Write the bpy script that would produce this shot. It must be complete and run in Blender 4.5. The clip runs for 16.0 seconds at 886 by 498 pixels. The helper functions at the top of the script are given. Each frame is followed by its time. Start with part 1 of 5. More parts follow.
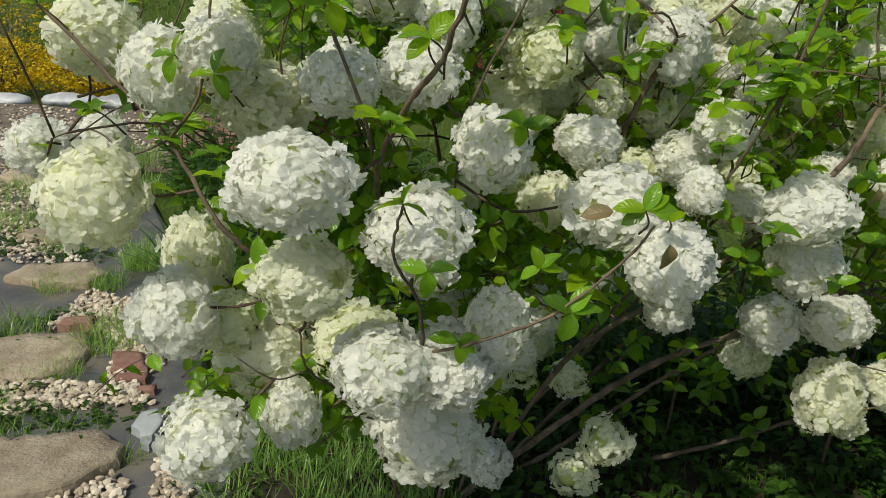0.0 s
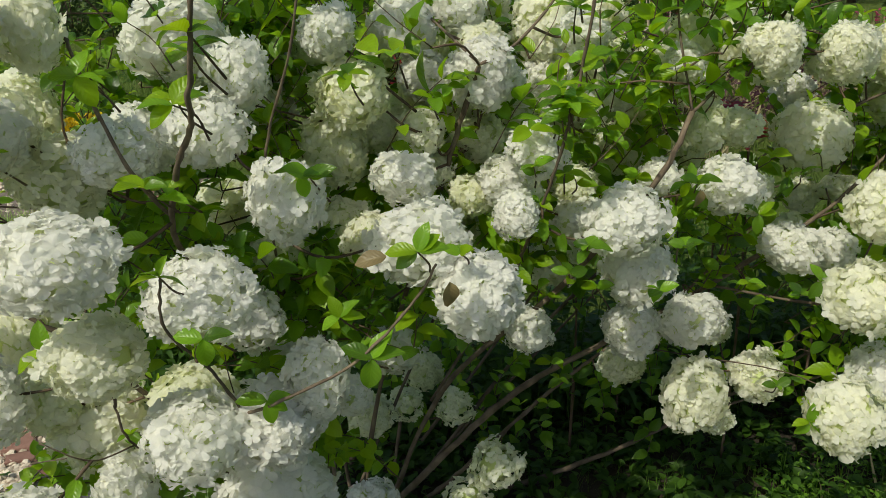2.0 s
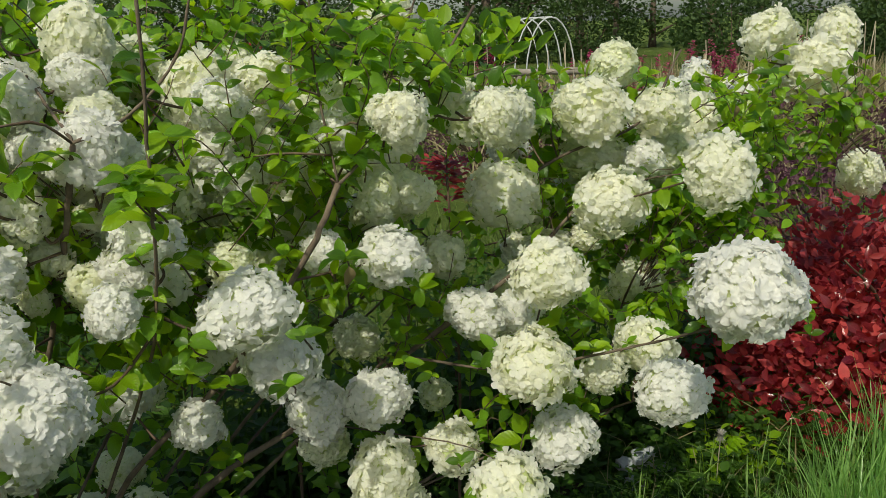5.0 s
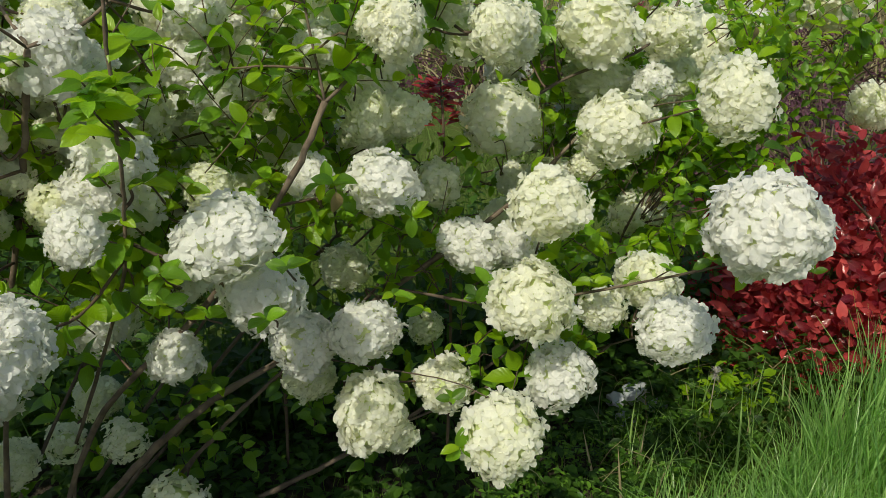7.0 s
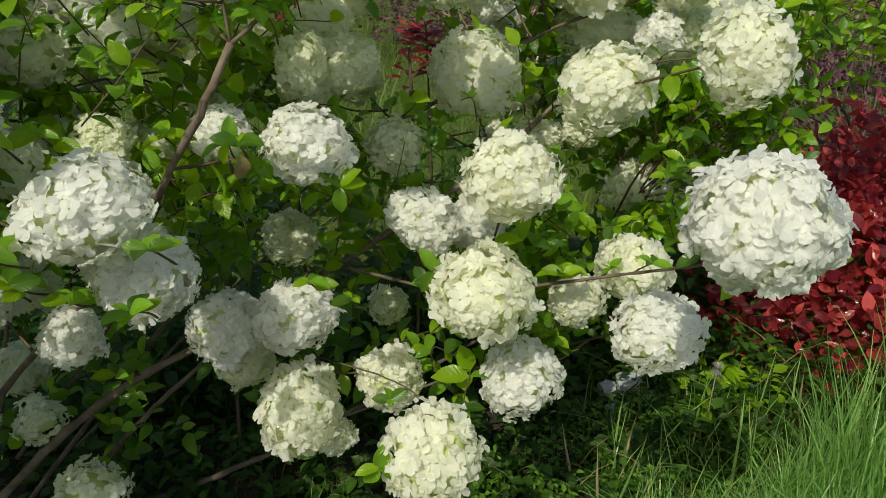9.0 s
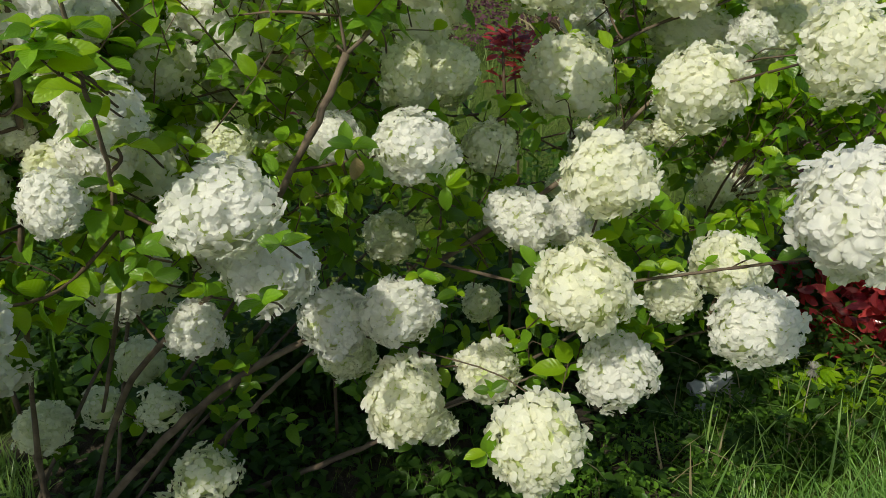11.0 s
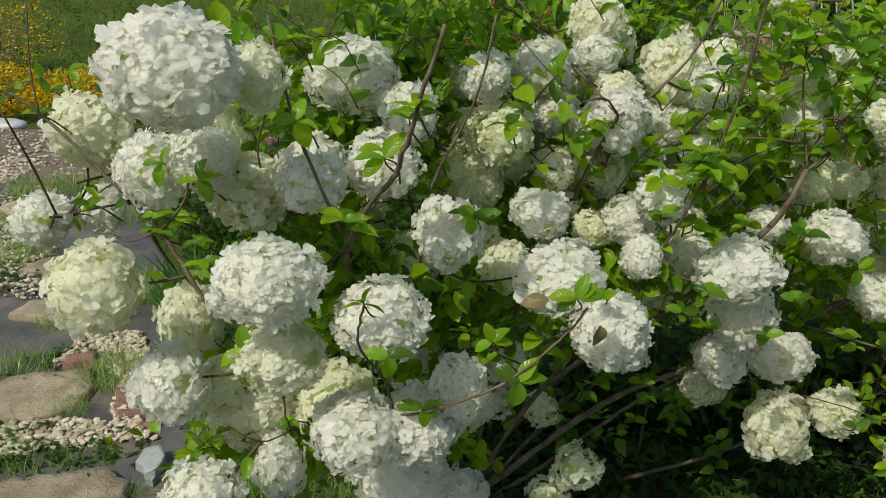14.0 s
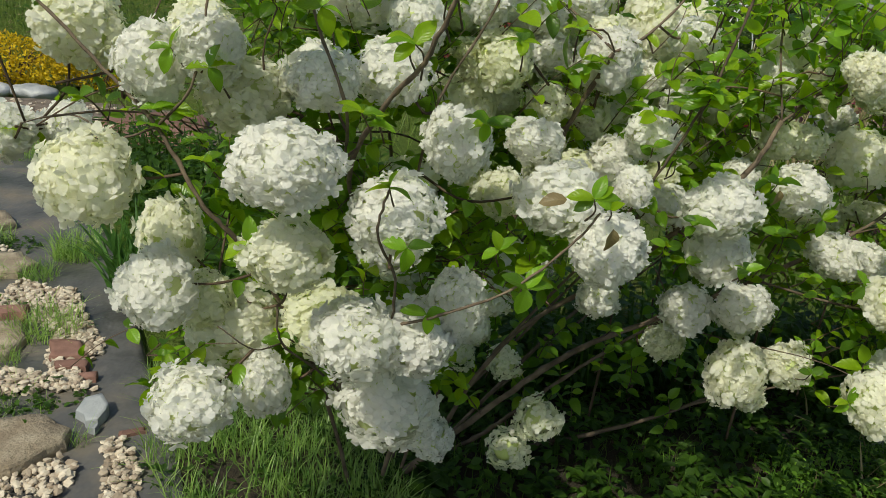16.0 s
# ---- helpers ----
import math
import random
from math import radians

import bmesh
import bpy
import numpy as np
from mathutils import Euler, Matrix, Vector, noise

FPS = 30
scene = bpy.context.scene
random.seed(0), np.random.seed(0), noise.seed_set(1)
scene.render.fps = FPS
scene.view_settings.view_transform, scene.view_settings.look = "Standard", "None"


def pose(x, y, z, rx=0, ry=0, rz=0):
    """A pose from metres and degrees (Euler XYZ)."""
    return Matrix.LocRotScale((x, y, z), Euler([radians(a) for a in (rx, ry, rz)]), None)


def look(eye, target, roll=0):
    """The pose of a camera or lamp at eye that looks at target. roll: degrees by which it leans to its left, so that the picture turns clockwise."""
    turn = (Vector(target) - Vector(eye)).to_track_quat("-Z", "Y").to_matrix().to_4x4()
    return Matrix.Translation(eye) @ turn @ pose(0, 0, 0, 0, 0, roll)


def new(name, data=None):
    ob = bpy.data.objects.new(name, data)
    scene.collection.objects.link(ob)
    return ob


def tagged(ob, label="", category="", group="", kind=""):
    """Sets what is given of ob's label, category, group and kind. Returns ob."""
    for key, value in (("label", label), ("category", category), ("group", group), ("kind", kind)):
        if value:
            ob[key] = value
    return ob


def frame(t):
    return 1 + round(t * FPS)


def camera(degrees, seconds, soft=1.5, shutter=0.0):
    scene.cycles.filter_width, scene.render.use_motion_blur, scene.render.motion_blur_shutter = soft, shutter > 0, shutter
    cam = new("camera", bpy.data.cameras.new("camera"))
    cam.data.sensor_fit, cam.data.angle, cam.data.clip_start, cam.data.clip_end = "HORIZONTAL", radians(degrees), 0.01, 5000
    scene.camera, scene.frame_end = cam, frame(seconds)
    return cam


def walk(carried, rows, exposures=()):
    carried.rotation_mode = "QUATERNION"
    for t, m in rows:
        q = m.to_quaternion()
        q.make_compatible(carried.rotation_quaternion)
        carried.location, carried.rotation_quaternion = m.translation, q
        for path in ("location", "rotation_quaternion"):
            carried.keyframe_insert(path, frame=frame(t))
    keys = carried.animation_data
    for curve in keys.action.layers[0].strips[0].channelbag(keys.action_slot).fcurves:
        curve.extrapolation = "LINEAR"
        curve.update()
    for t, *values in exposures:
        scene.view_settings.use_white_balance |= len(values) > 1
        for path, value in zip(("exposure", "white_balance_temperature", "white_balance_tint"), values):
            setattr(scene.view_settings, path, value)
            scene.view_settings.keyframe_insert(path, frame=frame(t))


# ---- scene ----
cam = camera(59.6, 16.0, soft=0.65)
METRES, EYE, TILT, LEAN, TURN = 2.5, 1.36, -20.0, -3.0, 0.0
ROWS = [
    (0.0, 0.0, 0.0, 0.0, 0.0, 0.0, -0.0),
    (0.5, 0.0166, 0.0011, 0.0, -0.1, 0.24, 1.75),
    (1.0, 0.0359, -0.0006, -0.0014, -0.57, 0.53, 3.75),
    (1.5, 0.055, -0.0016, 0.0002, -1.56, 0.86, 5.51),
    (2.0, 0.0949, 0.002, 0.0118, -3.1, 1.15, 6.74),
    (2.5, 0.1503, 0.0092, 0.0129, -5.19, 1.63, 7.57),
    (3.0, 0.2036, 0.0106, 0.0107, -7.72, 2.23, 8.38),
    (3.5, 0.2197, 0.0212, 0.0228, -10.4, 2.78, 9.41),
    (4.0, 0.2418, 0.0247, 0.0232, -12.53, 3.03, 10.38),
    (6.5, 0.2597, 0.0427, 0.0224, -15.16, -0.95, 9.74),
    (7.0, 0.2622, 0.0663, 0.023, -15.14, -2.93, 9.21),
    (7.5, 0.2839, 0.0892, 0.0218, -14.92, -4.62, 8.66),
    (8.0, 0.3235, 0.1222, 0.0182, -14.54, -6.0, 7.94),
    (10.5, 0.3501, 0.1487, 0.0294, -8.74, -5.79, 7.32),
    (11.0, 0.321, 0.1248, 0.024, -7.39, -4.88, 7.83),
    (11.5, 0.2852, 0.0979, 0.0337, -6.0, -3.9, 7.96),
    (12.0, 0.2485, 0.071, 0.0433, -4.69, -2.99, 7.51),
    (12.5, 0.2014, 0.029, 0.0517, -3.31, -2.13, 6.46),
    (13.0, 0.1577, -0.0151, 0.0458, -2.08, -1.47, 4.94),
    (13.5, 0.1044, -0.0392, 0.056, -0.75, -0.88, 3.3),
    (14.0, 0.0252, -0.0591, 0.0545, -0.11, -0.41, 1.7),
    (14.5, -0.017, -0.0803, 0.0463, 0.02, -0.0, 0.14),
    (15.0, -0.0297, -0.0783, 0.0243, -1.04, 0.31, -1.14),
    (15.5, -0.0413, -0.0615, 0.0034, -3.15, 0.37, -1.77),
    (16.0, -0.0371, -0.0545, -0.0142, -6.36, 0.33, -0.9),
]
walk(cam, [(t, pose(0, 0, EYE, TILT, LEAN, TURN) @ pose(METRES * x, METRES * y, METRES * z, 90 + pitch, roll, yaw)) for t, x, y, z, yaw, pitch, roll in ROWS],
     exposures=[(0.0, 0.02, 7050, -2), (4.0, 0.02, 7050, -2), (7.0, 0.12, 7050, -2), (11.5, 0.12, 7050, -2), (14.2, -0.07, 7050, -2), (16.0, 0.02, 7050, -2)])

# ---- world, sun and sky ----
SUN = Vector((-0.40, -0.52, 0.755)).normalized()
world = bpy.data.worlds.new("sky_world")
scene.world = world
world.use_nodes = True
wn = world.node_tree
sky = wn.nodes.new("ShaderNodeTexSky")
sky.sky_type, sky.sun_disc = "NISHITA", False
sky.air_density, sky.dust_density = 0.85, 2.0
sky.sun_elevation = math.asin(SUN.z)
sky.sun_rotation = math.atan2(SUN.x, SUN.y)
back = wn.nodes["Background"]
back.inputs["Strength"].default_value = 0.106
wn.links.new(sky.outputs[0], back.inputs["Color"])
lamp = bpy.data.lights.new("sun", "SUN")
lamp.energy, lamp.angle, lamp.color = 3.02, radians(0.55), (1.0, 0.95, 0.86)
sun = new("sun", lamp)
sun.matrix_world = look(SUN * 30, (0, 0, 0))


# ---- materials ----
def mat(name):
    m = bpy.data.materials.new(name)
    m.use_nodes = True
    return m, m.node_tree.nodes, m.node_tree.links, m.node_tree.nodes["Principled BSDF"]


def ramp(nodes, stops):
    r = nodes.new("ShaderNodeValToRGB")
    while len(r.color_ramp.elements) < len(stops):
        r.color_ramp.elements.new(0.5)
    for e, (p, c) in zip(r.color_ramp.elements, stops):
        e.position, e.color = p, (*c, 1)
    return r


def noise_node(nodes, links, scale, detail=4.0, coord=None, rough=0.55):
    n = nodes.new("ShaderNodeTexNoise")
    n.inputs["Scale"].default_value, n.inputs["Detail"].default_value, n.inputs["Roughness"].default_value = scale, detail, rough
    if coord:
        links.new(coord, n.inputs["Vector"])
    return n


def bump(nodes, links, height, strength, distance, bsdf):
    b = nodes.new("ShaderNodeBump")
    b.inputs["Strength"].default_value, b.inputs["Distance"].default_value = strength, distance
    links.new(height, b.inputs["Height"])
    links.new(b.outputs[0], bsdf.inputs["Normal"])
    return b


def mixed(nodes, links, a, b, fac):
    x = nodes.new("ShaderNodeMix")
    x.data_type = "RGBA"
    for s, v in ((x.inputs["Factor"], fac), (x.inputs["A"], a), (x.inputs["B"], b)):
        if isinstance(v, (int, float)):
            s.default_value = v
        elif isinstance(v, tuple):
            s.default_value = (*v, 1)
        else:
            links.new(v, s)
    return x.outputs["Result"]


def math_node(nodes, links, op, a, b=0.0):
    x = nodes.new("ShaderNodeMath")
    x.operation = op
    for s, v in zip(x.inputs, (a, b)):
        if isinstance(v, (int, float)):
            s.default_value = v
        else:
            links.new(v, s)
    return x.outputs[0]


def rough_solid(name, dark, light, scale, roughness=0.85, grain=120.0, relief=0.4, dist=0.004, specks=None):
    """Stone, soil, bark and the like: two scales of colour and relief."""
    m, n, l, p = mat(name)
    co = n.new("ShaderNodeTexCoord").outputs["Object"]
    info = n.new("ShaderNodeObjectInfo")
    isl = n.new("ShaderNodeNewGeometry")
    big, fine = noise_node(n, l, scale, 5, co), noise_node(n, l, grain, 3, co, 0.7)
    r = ramp(n, [(0.3, dark), (0.7, light)])
    l.new(big.outputs["Fac"], r.inputs[0])
    c = mixed(n, l, r.outputs[0], tuple(v * 0.55 for v in dark), math_node(n, l, "MULTIPLY", fine.outputs["Fac"], 0.45))
    rnd = math_node(n, l, "FRACT", math_node(n, l, "ADD", info.outputs["Random"], isl.outputs["Random Per Island"]))
    if specks:
        c = mixed(n, l, c, specks, math_node(n, l, "MULTIPLY", rnd, 0.75))
    hue = n.new("ShaderNodeHueSaturation")
    l.new(c, hue.inputs["Color"])
    l.new(math_node(n, l, "ADD", math_node(n, l, "MULTIPLY", rnd, 0.5), 0.75), hue.inputs["Value"])
    l.new(hue.outputs[0], p.inputs["Base Color"])
    p.inputs["Roughness"].default_value = roughness
    h = math_node(n, l, "ADD", big.outputs["Fac"], math_node(n, l, "MULTIPLY", fine.outputs["Fac"], 0.5))
    bump(n, l, h, relief, dist, p)
    return m


def thin_leaf(name, dark, light, glow, share, roughness=0.42, veins=True, spread=1.0, gloss=0.34):
    """A leaf blade or petal: a surface colour, and light that comes through it."""
    m, n, l, p = mat(name)
    info, isl = n.new("ShaderNodeObjectInfo"), n.new("ShaderNodeNewGeometry")
    rnd = math_node(n, l, "FRACT", math_node(n, l, "ADD", info.outputs["Random"], isl.outputs["Random Per Island"]))
    c = mixed(n, l, dark, light, math_node(n, l, "POWER", rnd, spread))
    uv = n.new("ShaderNodeTexCoord")
    blotch = noise_node(n, l, 60, 3, uv.outputs["Object"])
    c2 = n.new("ShaderNodeHueSaturation")
    l.new(c, c2.inputs["Color"])
    l.new(math_node(n, l, "ADD", math_node(n, l, "MULTIPLY", blotch.outputs["Fac"], 0.5), 0.75), c2.inputs["Value"])
    col = c2.outputs[0]
    if veins:
        sep = n.new("ShaderNodeSeparateXYZ")
        l.new(uv.outputs["UV"], sep.inputs[0])
        side = math_node(n, l, "ABSOLUTE", math_node(n, l, "SUBTRACT", sep.outputs[0], 0.5))
        slant = math_node(n, l, "SUBTRACT", sep.outputs[1], math_node(n, l, "MULTIPLY", side, 0.55))
        saw = math_node(n, l, "ABSOLUTE", math_node(n, l, "SUBTRACT", math_node(n, l, "FRACT", math_node(n, l, "MULTIPLY", slant, 7.0)), 0.5))
        ridge = math_node(n, l, "SMOOTH_MIN", saw, math_node(n, l, "MULTIPLY", side, 5.0))
        line = math_node(n, l, "LESS_THAN", math_node(n, l, "MINIMUM", math_node(n, l, "MULTIPLY", saw, 1.0), math_node(n, l, "MULTIPLY", side, 1.6)), 0.03)
        col = mixed(n, l, col, light, math_node(n, l, "MULTIPLY", line, 0.3))
        bump(n, l, ridge, 0.3, 0.003, p)
    else:
        fine = noise_node(n, l, 220, 2, uv.outputs["Object"])
        bump(n, l, fine.outputs["Fac"], 0.25, 0.002, p)
    l.new(col, p.inputs["Base Color"])
    p.inputs["Roughness"].default_value = roughness
    p.inputs["Specular IOR Level"].default_value = gloss
    t = n.new("ShaderNodeBsdfTranslucent")
    l.new(mixed(n, l, col, glow, 0.75), t.inputs["Color"])
    mix = n.new("ShaderNodeMixShader")
    mix.inputs[0].default_value = share
    l.new(p.outputs[0], mix.inputs[1])
    l.new(t.outputs[0], mix.inputs[2])
    l.new(mix.outputs[0], n["Material Output"].inputs["Surface"])
    return m


LEAF = thin_leaf("leaf_green", (0.018, 0.054, 0.010), (0.215, 0.41, 0.03), (0.44, 0.77, 0.02), 0.44, 0.30, spread=1.4, gloss=0.42)
LEAF_YOUNG = thin_leaf("leaf_young", (0.15, 0.28, 0.006), (0.28, 0.44, 0.02), (0.57, 0.79, 0.02), 0.50, 0.36, gloss=0.5)
LEAF_BROWN = thin_leaf("leaf_brown", (0.16, 0.12, 0.06), (0.30, 0.24, 0.12), (0.35, 0.25, 0.10), 0.25)
PETAL = {
    "white": thin_leaf("petal_white", (0.91, 0.90, 0.895), (0.945, 0.935, 0.935), (0.955, 0.943, 0.87), 0.58, 0.5, False),
    "cream": thin_leaf("petal_cream", (0.905, 0.895, 0.85), (0.945, 0.935, 0.915), (0.95, 0.945, 0.66), 0.58, 0.5, False),
    # lime tint of young open heads, also painted shade on dim inner heads
    "greenish": thin_leaf("petal_greenish", (0.895, 0.895, 0.82), (0.935, 0.93, 0.89), (0.93, 0.94, 0.56), 0.58, 0.5, False),
}
CORE = thin_leaf("flower_core", (0.64, 0.73, 0.34), (0.76, 0.82, 0.46), (0.76, 0.84, 0.36), 0.4, 0.7, False)
BARK = rough_solid("bark", (0.075, 0.052, 0.036), (0.22, 0.165, 0.12), 28, 0.85, 160, 0.7, 0.003)
TWIG = rough_solid("twig_bark", (0.075, 0.045, 0.028), (0.15, 0.10, 0.065), 40, 0.7, 220, 0.5, 0.002)
SOIL = rough_solid("soil", (0.022, 0.017, 0.011), (0.06, 0.044, 0.028), 9, 0.95, 90, 0.9, 0.02)
FLAG = rough_solid("flagstone", (0.30, 0.23, 0.165), (0.56, 0.47, 0.36), 14, 0.95, 85, 1.0, 0.012)
GRIT = rough_solid("brown_grit", (0.12, 0.092, 0.075), (0.27, 0.215, 0.18), 11, 0.95, 70, 1.0, 0.015)
GRAVEL = rough_solid("gravel", (0.36, 0.27, 0.20), (0.58, 0.47, 0.37), 25, 0.85, 200, 0.4, 0.003, (0.60, 0.54, 0.46))
BRICK = rough_solid("red_brick", (0.20, 0.10, 0.08), (0.34, 0.19, 0.155), 18, 0.9, 140, 0.7, 0.004)
ROCK = rough_solid("grey_rock", (0.30, 0.32, 0.35), (0.46, 0.47, 0.50), 12, 0.8, 90, 0.6, 0.005)
GRASS = thin_leaf("grass_blade", (0.075, 0.175, 0.045), (0.38, 0.54, 0.16), (0.54, 0.74, 0.15), 0.48, 0.34, False, gloss=0.6)
GRASS_TALL = thin_leaf("tall_blade", (0.07, 0.18, 0.05), (0.36, 0.58, 0.18), (0.54, 0.80, 0.14), 0.50, 0.30, False, gloss=0.6)
GRASS_DRY = thin_leaf("dry_blade", (0.20, 0.16, 0.08), (0.40, 0.34, 0.20), (0.45, 0.38, 0.18), 0.3, 0.6, False)
GRASS_FAR = thin_leaf("far_grass_blade", (0.09, 0.14, 0.028), (0.15, 0.22, 0.045), (0.26, 0.37, 0.06), 0.36, 0.5, False)
IRIS = thin_leaf("iris_leaf", (0.035, 0.095, 0.02), (0.09, 0.20, 0.04), (0.20, 0.42, 0.06), 0.3, 0.4, False)
WEED = thin_leaf("weed_leaf", (0.035, 0.095, 0.012), (0.15, 0.29, 0.03), (0.32, 0.55, 0.05), 0.35, 0.45, False)
# weed green kept extra dark to deepen the shade under the bush
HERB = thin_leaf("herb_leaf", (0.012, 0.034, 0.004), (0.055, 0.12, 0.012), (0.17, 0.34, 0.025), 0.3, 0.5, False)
RED_LEAF = thin_leaf("red_leaf", (0.09, 0.006, 0.018), (0.62, 0.085, 0.085), (0.74, 0.07, 0.07), 0.38, 0.24, True, 1.35, gloss=0.7)
PURPLE = thin_leaf("purple_leaf", (0.05, 0.022, 0.03), (0.15, 0.065, 0.095), (0.20, 0.06, 0.10), 0.3, 0.6, False)
PINK = thin_leaf("pink_flower", (0.36, 0.03, 0.11), (0.56, 0.10, 0.24), (0.58, 0.08, 0.20), 0.3, 0.6, False)
YELLOW = thin_leaf("yellow_leaf", (0.36, 0.26, 0.010), (0.82, 0.58, 0.018), (0.75, 0.55, 0.02), 0.33, 0.6, False)
FAR_LEAF = thin_leaf("far_leaf", (0.022, 0.05, 0.014), (0.07, 0.12, 0.03), (0.14, 0.22, 0.05), 0.3, 0.6, False)


def film_material():
    m, n, l, p = mat("black_plastic_film")
    co = n.new("ShaderNodeTexCoord").outputs["Object"]
    dust, fine, wave = noise_node(n, l, 3.5, 6, co), noise_node(n, l, 60, 4, co), noise_node(n, l, 9, 3, co)
    r = ramp(n, [(0.38, (0.055, 0.057, 0.062)), (0.52, (0.10, 0.10, 0.105)), (0.72, (0.21, 0.175, 0.14))])
    l.new(dust.outputs["Fac"], r.inputs[0])
    l.new(mixed(n, l, r.outputs[0], (0.16, 0.14, 0.12), math_node(n, l, "MULTIPLY", fine.outputs["Fac"], 0.35)), p.inputs["Base Color"])
    rr = ramp(n, [(0.3, (0.30, 0.30, 0.30)), (0.75, (0.62, 0.62, 0.62))])
    l.new(dust.outputs["Fac"], rr.inputs[0])
    l.new(rr.outputs[0], p.inputs["Roughness"])
    bump(n, l, wave.outputs["Fac"], 0.5, 0.03, p)
    return m


def meadow_material():
    m, n, l, p = mat("meadow")
    co = n.new("ShaderNodeTexCoord").outputs["Object"]
    big, mid, fine = noise_node(n, l, 0.35, 5, co), noise_node(n, l, 4.0, 6, co, 0.7), noise_node(n, l, 45, 4, co, 0.75)
    r = ramp(n, [(0.30, (0.09, 0.15, 0.03)), (0.52, (0.14, 0.20, 0.045)), (0.72, (0.21, 0.16, 0.085))])
    l.new(mixed(n, l, big.outputs["Fac"], mid.outputs["Fac"], 0.6), r.inputs[0])
    l.new(mixed(n, l, r.outputs[0], (0.06, 0.085, 0.024), math_node(n, l, "MULTIPLY", fine.outputs["Fac"], 0.7)), p.inputs["Base Color"])
    p.inputs["Roughness"].default_value = 1.0
    p.inputs["Specular IOR Level"].default_value = 0.05
    bump(n, l, math_node(n, l, "ADD", fine.outputs["Fac"], mid.outputs["Fac"]), 0.9, 0.05, p)
    return m


FILM, MEADOW = film_material(), meadow_material()
WHITE_PLASTIC = rough_solid("white_sacking", (0.36, 0.38, 0.42), (0.62, 0.63, 0.67), 9, 0.38, 40, 0.5, 0.02)
WHITE_PAINT = rough_solid("white_paint", (0.62, 0.63, 0.64), (0.76, 0.77, 0.78), 20, 0.45, 80, 0.2, 0.002)
GREY_WOOD = rough_solid("weathered_wood", (0.20, 0.17, 0.14), (0.36, 0.32, 0.27), 14, 0.85, 90, 0.6, 0.006)
DOWN = rough_solid("seed_down", (0.30, 0.28, 0.25), (0.48, 0.45, 0.41), 40, 0.9, 200, 0.3, 0.001)
STRAW = rough_solid("dead_stalks", (0.30, 0.25, 0.17), (0.48, 0.42, 0.31), 30, 0.85, 150, 0.4, 0.002)


# ---- building helpers ----
def mesh_from(name, verts, faces, material, uvs=None, smooth=True):
    me = bpy.data.meshes.new(name)
    me.from_pydata([tuple(v) for v in verts], [], faces)
    if smooth:
        me.polygons.foreach_set("use_smooth", [True] * len(me.polygons))
    if uvs is not None:
        layer = me.uv_layers.new(name="UVMap")
        idx = np.empty(len(me.loops), dtype=np.int32)
        me.loops.foreach_get("vertex_index", idx)
        layer.data.foreach_set("uv", np.asarray(uvs, dtype=np.float32)[idx].ravel())
    if material:
        me.materials.append(material)
    me.update()
    return me


def part(name, data, parent, label="", kind=""):
    ob = new(name, data)
    ob.parent = parent
    return tagged(ob, label=label, kind=kind)


def thing(name, label, category, at=(0, 0, 0), group="", kind=""):
    ob = new(name)
    ob.location = at
    ob.empty_display_size = 0.05
    return tagged(ob, label, category, group, kind)


class Heap:
    """Gathers many copies of small shapes into one mesh."""

    def __init__(self):
        self.v, self.f, self.uv, self.n = [], [], [], 0

    def add(self, shape, m):
        v, f, uv = shape
        a = np.array(m)
        self.v.append(v @ a[:3, :3].T + a[:3, 3])
        self.f.append([tuple(i + self.n for i in q) for q in f])
        self.uv.append(uv if uv is not None else np.zeros((len(v), 2)))
        self.n += len(v)

    def mesh(self, name, material, smooth=True):
        return mesh_from(name, np.concatenate(self.v), [q for g in self.f for q in g], material, np.concatenate(self.uv), smooth)


def curve_points(points, steps=6):
    """A smooth line (Catmull-Rom) through a few control points."""
    p = [Vector(q) for q in points]
    p = [p[0] * 2 - p[1]] + p + [p[-1] * 2 - p[-2]]
    out = []
    for a, b, c, d in zip(p, p[1:], p[2:], p[3:]):
        for i in range(steps):
            t = i / steps
            out.append(0.5 * (2 * b + (c - a) * t + (2 * a - 5 * b + 4 * c - d) * t * t + (3 * b - a - 3 * c + d) * t ** 3))
    return out + [p[-2].copy()]


def tube(points, r0, r1, sides=6, knots=0.2):
    """A tapered round stem along a line, with uneven thickness: vertices, faces, uv."""
    v, f, uv = [], [], []
    n = len(points)
    for i, p in enumerate(points):
        d = (points[min(i + 1, n - 1)] - points[max(i - 1, 0)]).normalized()
        a = d.orthogonal().normalized() if i == 0 else (a - d * a.dot(d)).normalized()
        b = d.cross(a)
        r = (r0 + (r1 - r0) * i / (n - 1)) * (1 + knots * math.sin(i * 2.7 + p.x * 40) * math.cos(p.z * 55))
        for k in range(sides):
            w = 2 * math.pi * k / sides
            v.append(p + (a * math.cos(w) + b * math.sin(w)) * r)
            uv.append((k / sides, i / n))
    for i in range(n - 1):
        for k in range(sides):
            k2 = (k + 1) % sides
            f.append((i * sides + k, i * sides + k2, (i + 1) * sides + k2, (i + 1) * sides + k))
    f.append(tuple(range(sides))[::-1])
    f.append(tuple((n - 1) * sides + k for k in range(sides)))
    return np.array([tuple(q) for q in v]), f, np.array(uv)


